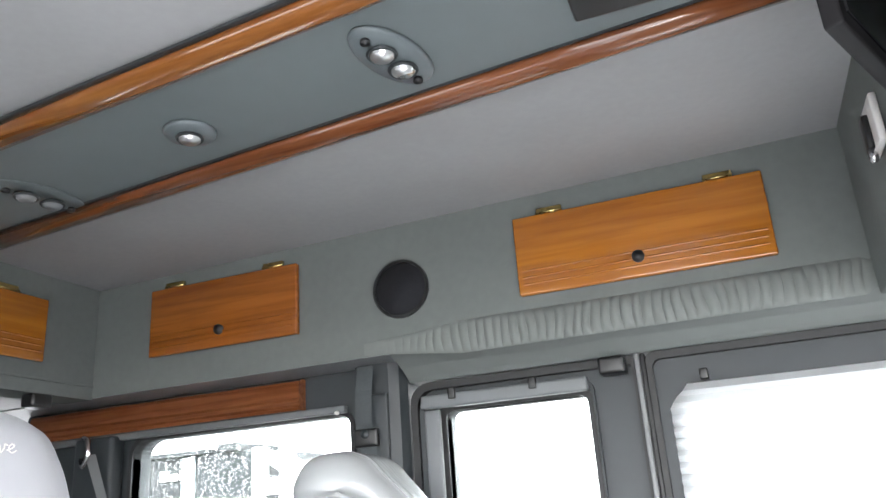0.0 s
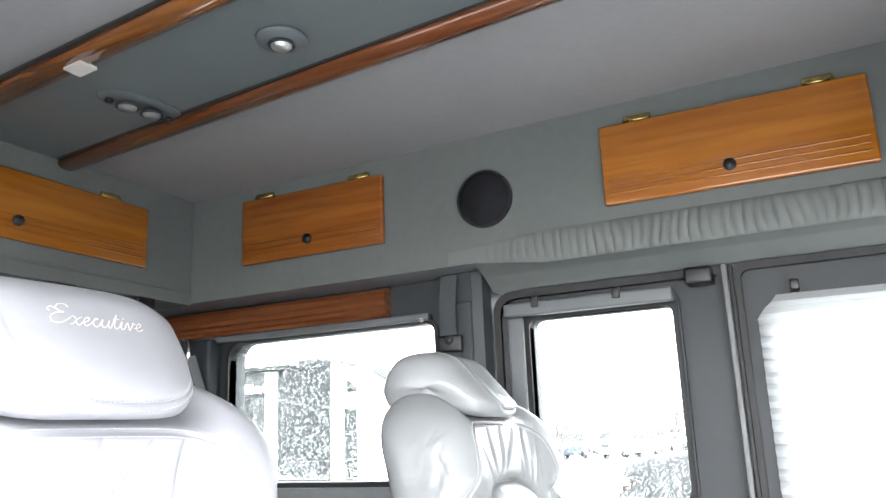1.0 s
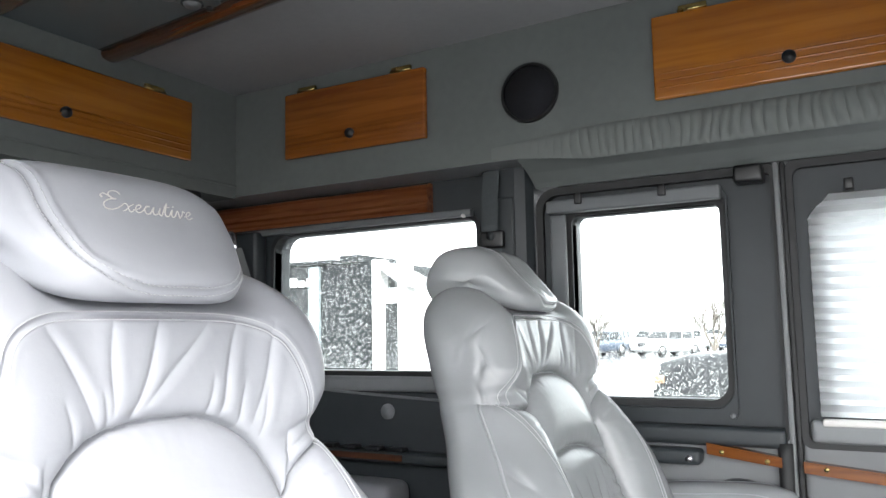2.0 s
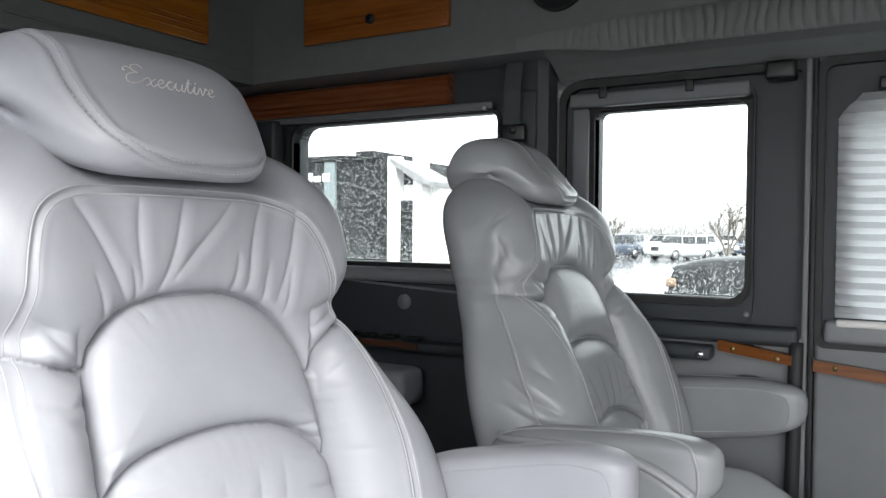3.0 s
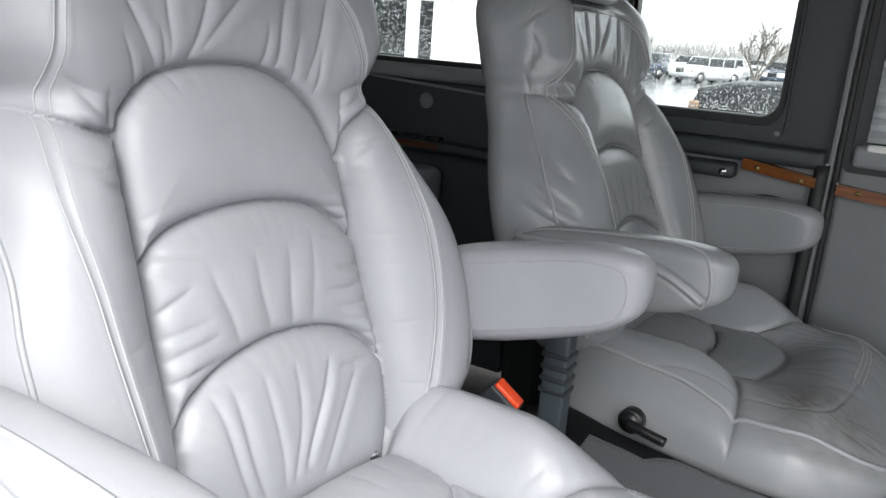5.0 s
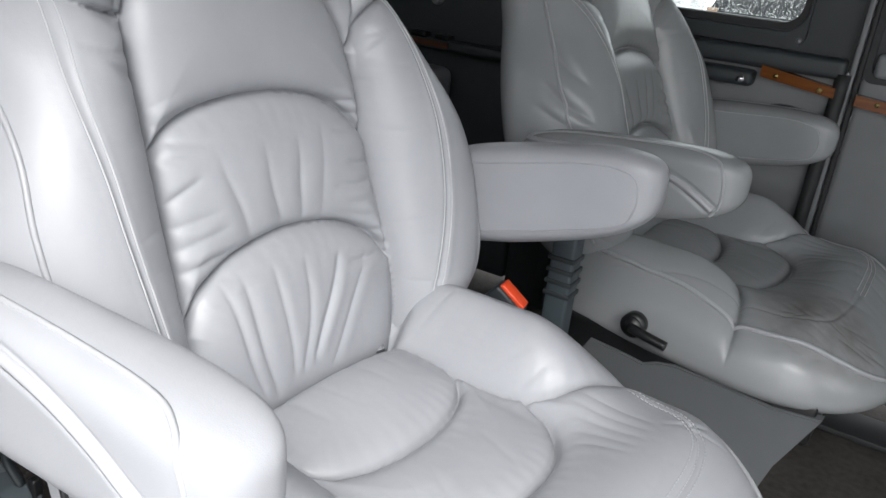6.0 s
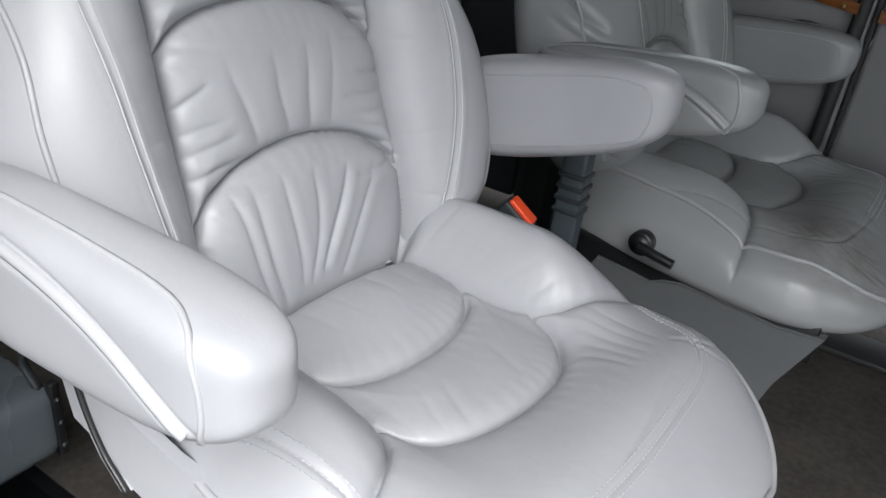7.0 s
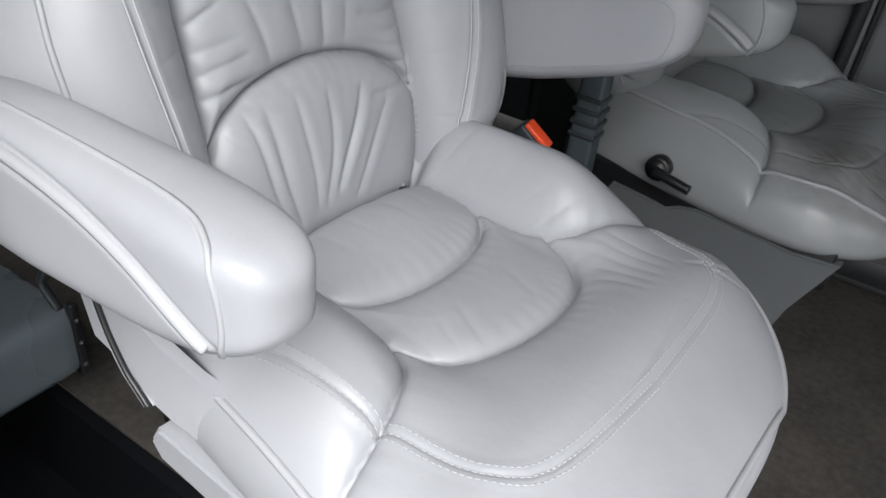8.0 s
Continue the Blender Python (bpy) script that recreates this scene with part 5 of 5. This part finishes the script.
# ---- outside ----
ASPHALT = mat("wet_asphalt", (0.10, 0.10, 0.103), 0.16, vary=0.3, scale=3, bump=0.4, bscale=60)
PAINT_BLACK = mat("black_car_paint", (0.007, 0.008, 0.0095), 0.42, vary=0.1, spec=0.3)
PAINT_SILVER = mat("silver_car_paint", (0.42, 0.43, 0.44), 0.3, 0.3, vary=0.05, coat=0.6)
PAINT_BLUE = mat("dark_blue_car_paint", (0.03, 0.04, 0.06), 0.25, vary=0.1, coat=0.8)
CARGLASS = mat("tinted_car_glass", (0.01, 0.012, 0.013), 0.08)
LAMP = mat("headlight_lens", (0.75, 0.76, 0.78), 0.1, vary=0.05)
AMBER = mat("amber_lens", (0.17, 0.11, 0.07), 0.2, vary=0.05)
TYRE = mat("tyre_rubber", (0.012, 0.012, 0.012), 0.8)
RIM = mat("alloy_rim", (0.4, 0.4, 0.41), 0.3, 0.9)
BARK = mat("bare_bark", (0.075, 0.065, 0.055), 0.95, vary=0.3, scale=8)
WALLDARK = mat("dark_facade", (0.011, 0.0125, 0.0135), 0.6, vary=0.35, scale=2, spec=0.2)
WALLWHITE = mat("white_render", (0.78, 0.78, 0.77), 0.7, vary=0.04, scale=2)
GZ = -0.75
ground = part("ground", box(-900, -900, GZ - 0.2, 900, 900, GZ, 0), ASPHALT, smooth=False)
tagged(ground, "wet asphalt parking lot reaching the horizon", "ground", kind="structure")


def car(name, label, paint, L, W, H, hood, belt, cab0, cab1):
    """Nose towards -x, wheels on z = 0; hood, belt and roof heights in metres, cabin from cab0 to cab1 as shares of the length."""
    c = thing(name, label, "car", "parked cars")
    st = [(0.0, 0.80, 0.42, hood - 0.22), (0.02, 0.90, 0.30, hood - 0.10), (0.08, 0.97, 0.24, hood - 0.02), (cab0, 1.0, 0.22, hood + 0.04), (cab1, 1.0, 0.22, belt), (0.96, 0.97, 0.28, belt - 0.03), (1.0, 0.86, 0.45, belt - 0.15)]
    rows = []
    for f, w, z0, z1 in st:
        hw, x = W / 2 * w, L * f
        rows.append([(x, -hw * 0.9, z0), (x, -hw, z0 + 0.18), (x, -hw, z1 - 0.12), (x, -hw * 0.9, z1 - 0.01), (x, -hw * 0.4, z1 + 0.015), (x, hw * 0.4, z1 + 0.015), (x, hw * 0.9, z1 - 0.01), (x, hw, z1 - 0.12), (x, hw, z0 + 0.18), (x, hw * 0.9, z0)])
    part("body", from_grid(rows, True, True), paint, c)
    a, b = L * cab0, L * cab1
    hw = W / 2
    rr = []
    for x, z, w in ((a, hood + 0.02, 0.90), (a + (H - hood) * 0.9, H - 0.03, 0.76), (a + (H - hood) * 1.3, H, 0.74), (b - (H - belt) * 0.5, H, 0.74), (b - (H - belt) * 0.25, H - 0.04, 0.76), (b, belt - 0.02, 0.88)):
        rr.append([(x, -hw * 0.93, belt - 0.05), (x, -hw * w, z), (x, hw * w, z), (x, hw * 0.93, belt - 0.05)])
    cabin = part("cabin", from_grid(rr, True, True), CARGLASS, c, "dark tinted cabin glass", smooth=False)
    part("roof", from_grid([[(x, -hw * 0.75, H - 0.012), (x, -hw * 0.72, H + 0.02), (x, hw * 0.72, H + 0.02), (x, hw * 0.75, H - 0.012)] for x in (a + (H - hood) * 1.0, b - (H - belt) * 0.4)], True, True), paint, c)
    for x in (a + (H - hood) * 0.5 + 0.02, (a + b) / 2 + 0.1, b - 0.28):
        for s in (-1, 1):
            part("pillar", tube([(x - 0.1, s * hw * 0.935, belt - 0.04), (x + 0.12, s * hw * 0.76, H)], 0.03, 6), paint, c)
    for x in (L * 0.18, L * 0.80):
        for s in (-1, 1):
            t = part("wheel", disc((x, s * (hw - 0.11), 0.34), (0, s, 0), 0.34, 0.23, 28, 0.03), TYRE, c)
            part("rim", disc((x, s * (hw - 0.005), 0.34), (0, s, 0), 0.21, 0.03, 20, 0.01), RIM, t)
            part("arch", tube([(x + 0.40 * math.cos(k * math.pi / 12), s * (hw + 0.002), 0.34 + 0.40 * math.sin(k * math.pi / 12)) for k in range(13)], 0.028, 6), paint, c)
    for s in (-1, 1):
        part("headlight", box(-0.02, s * hw * 0.62 - 0.24, hood - 0.42, 0.12, s * hw * 0.62 + 0.24, hood - 0.14, 0.03, 3), LAMP, c, "clear headlight")
        part("corner_lamp", box(0.04, s * hw * 0.93 - 0.02, hood - 0.34, 0.16, s * hw * 0.93 + 0.05, hood - 0.24, 0.02, 2), AMBER, c, "amber corner lamp")
    part("bumper", box(-0.06, -hw * 0.92, 0.35, 0.25, hw * 0.92, 0.56, 0.05, 3), RIM if paint is PAINT_BLACK else paint, c)
    part("grille", box(-0.03, -hw * 0.34, hood - 0.42, 0.1, hw * 0.34, hood - 0.16, 0.02), BLACK, c)
    return c


suv = car("large_suv", "black rain-wet large sport utility car", PAINT_BLACK, 5.3, 2.05, 2.02, 1.40, 1.40, 0.30, 0.97)
suv.matrix_basis = pose(-2.72, 10.3, GZ, 0, 0, 4)
silver = car("silver_sedan", "silver family car parked in a row", PAINT_SILVER, 4.6, 1.78, 1.45, 0.98, 1.0, 0.27, 0.86)
silver.matrix_basis = pose(-12.6, 46.0, GZ, 0, 0, 62)
blue = car("dark_sedan", "dark blue family car parked in a row", PAINT_BLUE, 4.5, 1.76, 1.46, 0.96, 1.0, 0.26, 0.84)
blue.matrix_basis = pose(-16.6, 45.0, GZ, 0, 0, 66)
rp = random.Random(4)
for i in range(11):
    src = (silver, blue, silver)[i % 3]
    copy_thing(src, pose(-20.5 + 2.9 * i, 54 + rp.uniform(-0.4, 0.4), GZ, 0, 0, 88 + rp.uniform(-4, 4)))
for i in range(12):
    src = (blue, silver, silver)[i % 3]
    copy_thing(src, pose(-27 + 2.8 * i, 70 + rp.uniform(-0.5, 0.5), GZ, 0, 0, 90 + rp.uniform(-5, 5)))
copy_thing(blue, pose(-13.2, 20.5, GZ, 0, 0, 75))
copy_thing(silver, pose(-12.4, 26.0, GZ, 0, 0, 80))


def limbs(bm, p, d, length, r, depth, rnd):
    q = p + d * length
    bend = p + d * length * 0.5 + Vector((rnd.uniform(-1, 1), rnd.uniform(-1, 1), rnd.uniform(-0.5, 0.5))) * length * 0.05
    rows = []
    for k, (pt, rad) in enumerate(((p, r), (bend, r * 0.82), (q, r * 0.62))):
        a = d.orthogonal().normalized()
        b = d.cross(a)
        rows.append([pt + (a * math.cos(j * math.tau / 5) + b * math.sin(j * math.tau / 5)) * rad for j in range(5)])
    from_grid(rows, True, False, bm)
    if depth:
        for _ in range(3 if depth > 1 else 4):
            nd = (d + Vector((rnd.uniform(-1, 1), rnd.uniform(-1, 1), rnd.uniform(-0.3, 0.7))) * 0.62).normalized()
            limbs(bm, q if rnd.random() < 0.6 else bend, nd, length * rnd.uniform(0.6, 0.82), r * 0.58, depth - 1, rnd)


def bare_tree(x, y, h, seed):
    rnd = random.Random(seed)
    t = thing("bare_tree", "leafless grey-brown winter tree", "tree", "bare trees", at=(x, y, GZ))
    tr = bmesh.new()
    limbs(tr, Vector((0, 0, 0)), Vector((0.03, 0, 1)).normalized(), h * 0.3, h * 0.028, 0, rnd)
    part("trunk", tr, BARK, t)
    cr = bmesh.new()
    for _ in range(4):
        limbs(cr, Vector((0.03 * h * 0.3, 0, h * 0.28)), Vector((rnd.uniform(-0.6, 0.6), rnd.uniform(-0.6, 0.6), 1)).normalized(), h * 0.22, h * 0.016, 4, rnd)
    part("crown", cr, BARK, t)
    return t


bare_tree(-4.9, 26.0, 3.2, 2)
bare_tree(-12.0, 36.0, 3.0, 7)
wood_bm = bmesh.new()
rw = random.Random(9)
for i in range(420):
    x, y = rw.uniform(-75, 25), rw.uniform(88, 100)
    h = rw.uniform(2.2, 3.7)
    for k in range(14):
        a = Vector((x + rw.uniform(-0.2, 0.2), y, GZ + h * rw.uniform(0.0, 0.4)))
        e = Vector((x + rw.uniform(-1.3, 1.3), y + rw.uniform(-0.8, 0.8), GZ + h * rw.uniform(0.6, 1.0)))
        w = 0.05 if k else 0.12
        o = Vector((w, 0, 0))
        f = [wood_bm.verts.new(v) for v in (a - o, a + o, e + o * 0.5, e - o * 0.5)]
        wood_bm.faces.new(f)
# twigs coloured paler to carry the haze and glare over the distance
far_woods = part("far_woods", wood_bm, mat("hazed_twigs", (0.27, 0.265, 0.26), 0.95, vary=0.3, scale=0.4), smooth=False)
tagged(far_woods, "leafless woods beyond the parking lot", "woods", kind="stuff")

shop = thing("shop_building", "dark-fronted shop building with white columns", "building", at=(-13.0, 16.0, GZ))
part("wall", box(-6.0, 0.3, 0, 1.75, 8, 3.55, 0), WALLDARK, shop, smooth=False)
for x in (1.72, 2.48):
    part("column", box(x, 0.0, 0, x + 0.26, 0.35, 3.55, 0.01), WALLWHITE, shop, "white square column")
part("entrance_screen", box(1.98, 0.2, 0, 2.48, 0.3, 2.45, 0), WALLDARK, shop, smooth=False)
part("wall", box(1.76, 0.36, 0, 3.05, 8, 2.85, 0), WALLWHITE, shop, smooth=False)
part("roof_edge", box(-6.0, 0.15, 3.56, 0.35, 8.1, 3.66, 0), WALLDARK, shop, smooth=False)
part("roof_block", box(0.60, 0.15, 3.56, 1.18, 2.0, 3.74, 0), WALLDARK, shop, "raised block on the roof edge", smooth=False)
part("porch_roof", prism([(1.90, 3.50), (3.10, 2.88), (3.10, 2.76), (2.62, 2.92), (1.90, 3.40)], -0.2, 1.2, 0.01), mat("grey_shingle", (0.16, 0.16, 0.165), 0.8, vary=0.3, scale=6), shop, "grey sloping porch roof", smooth=False)
part("panel", box(-0.50, 0.22, 0, -0.14, 0.3, 3.5, 0), mat("pale_glazing", (0.13, 0.155, 0.165), 0.2), shop, "pale glazed bay", smooth=False)
for k, (w, h) in enumerate(((0.22, 0.24), (0.20, 0.16), (0.24, 0.22))):
    part("sign_bar", box(-1.15 + 0.30 * k, 0.20, 2.98, -1.15 + 0.30 * k + w, 0.28, 2.98 + h, 0.01), WALLWHITE, shop, "pale bar of a sign")

# rain drops on the panes
DROP = bpy.data.materials.new("water_drop")
DROP.use_nodes = True
dn = DROP.node_tree.nodes["Principled BSDF"]
dn.inputs["Transmission Weight"].default_value, dn.inputs["IOR"].default_value, dn.inputs["Roughness"].default_value = 1.0, 1.33, 0.0
dn.inputs["Base Color"].default_value = (1, 1, 1, 1)


def raindrops(door, x0, x1, z0, z1, n, seed):
    rnd = random.Random(seed)
    base = bmesh.new()
    bmesh.ops.create_icosphere(base, subdivisions=1, radius=1)
    bv = [v.co.copy() for v in base.verts]
    bf = [[v.index for v in f.verts] for f in base.faces]
    base.free()
    vs, fs = [], []
    for _ in range(n):
        x, z = rnd.uniform(x0, x1), z0 + (z1 - z0) * rnd.random() ** 1.5
        r = 0.0006 + 0.0009 * rnd.random() ** 2.0
        o = len(vs)
        tall = rnd.uniform(0.9, 1.5)
        vs += [(x + v.x * r, YD + 0.0345 + v.y * r * 0.5, z + v.z * r * tall) for v in bv]
        fs += [[o + k for k in f] for f in bf]
    me = bpy.data.meshes.new("raindrops")
    me.from_pydata(vs, [], fs)
    for p in me.polygons:
        p.use_smooth = True
    me.materials.append(DROP)
    ob = new("raindrops", me)
    ob.parent = door
    in_door(door, ob)
    ob.visible_shadow = False
    tagged(ob, "clear rain drops on the glass", kind="stuff")


raindrops(door_1, -1.82, -1.14, 0.885, 1.28, 11000, 1)
raindrops(door_2, -0.86, -0.52, 0.828, 1.26, 5000, 2)
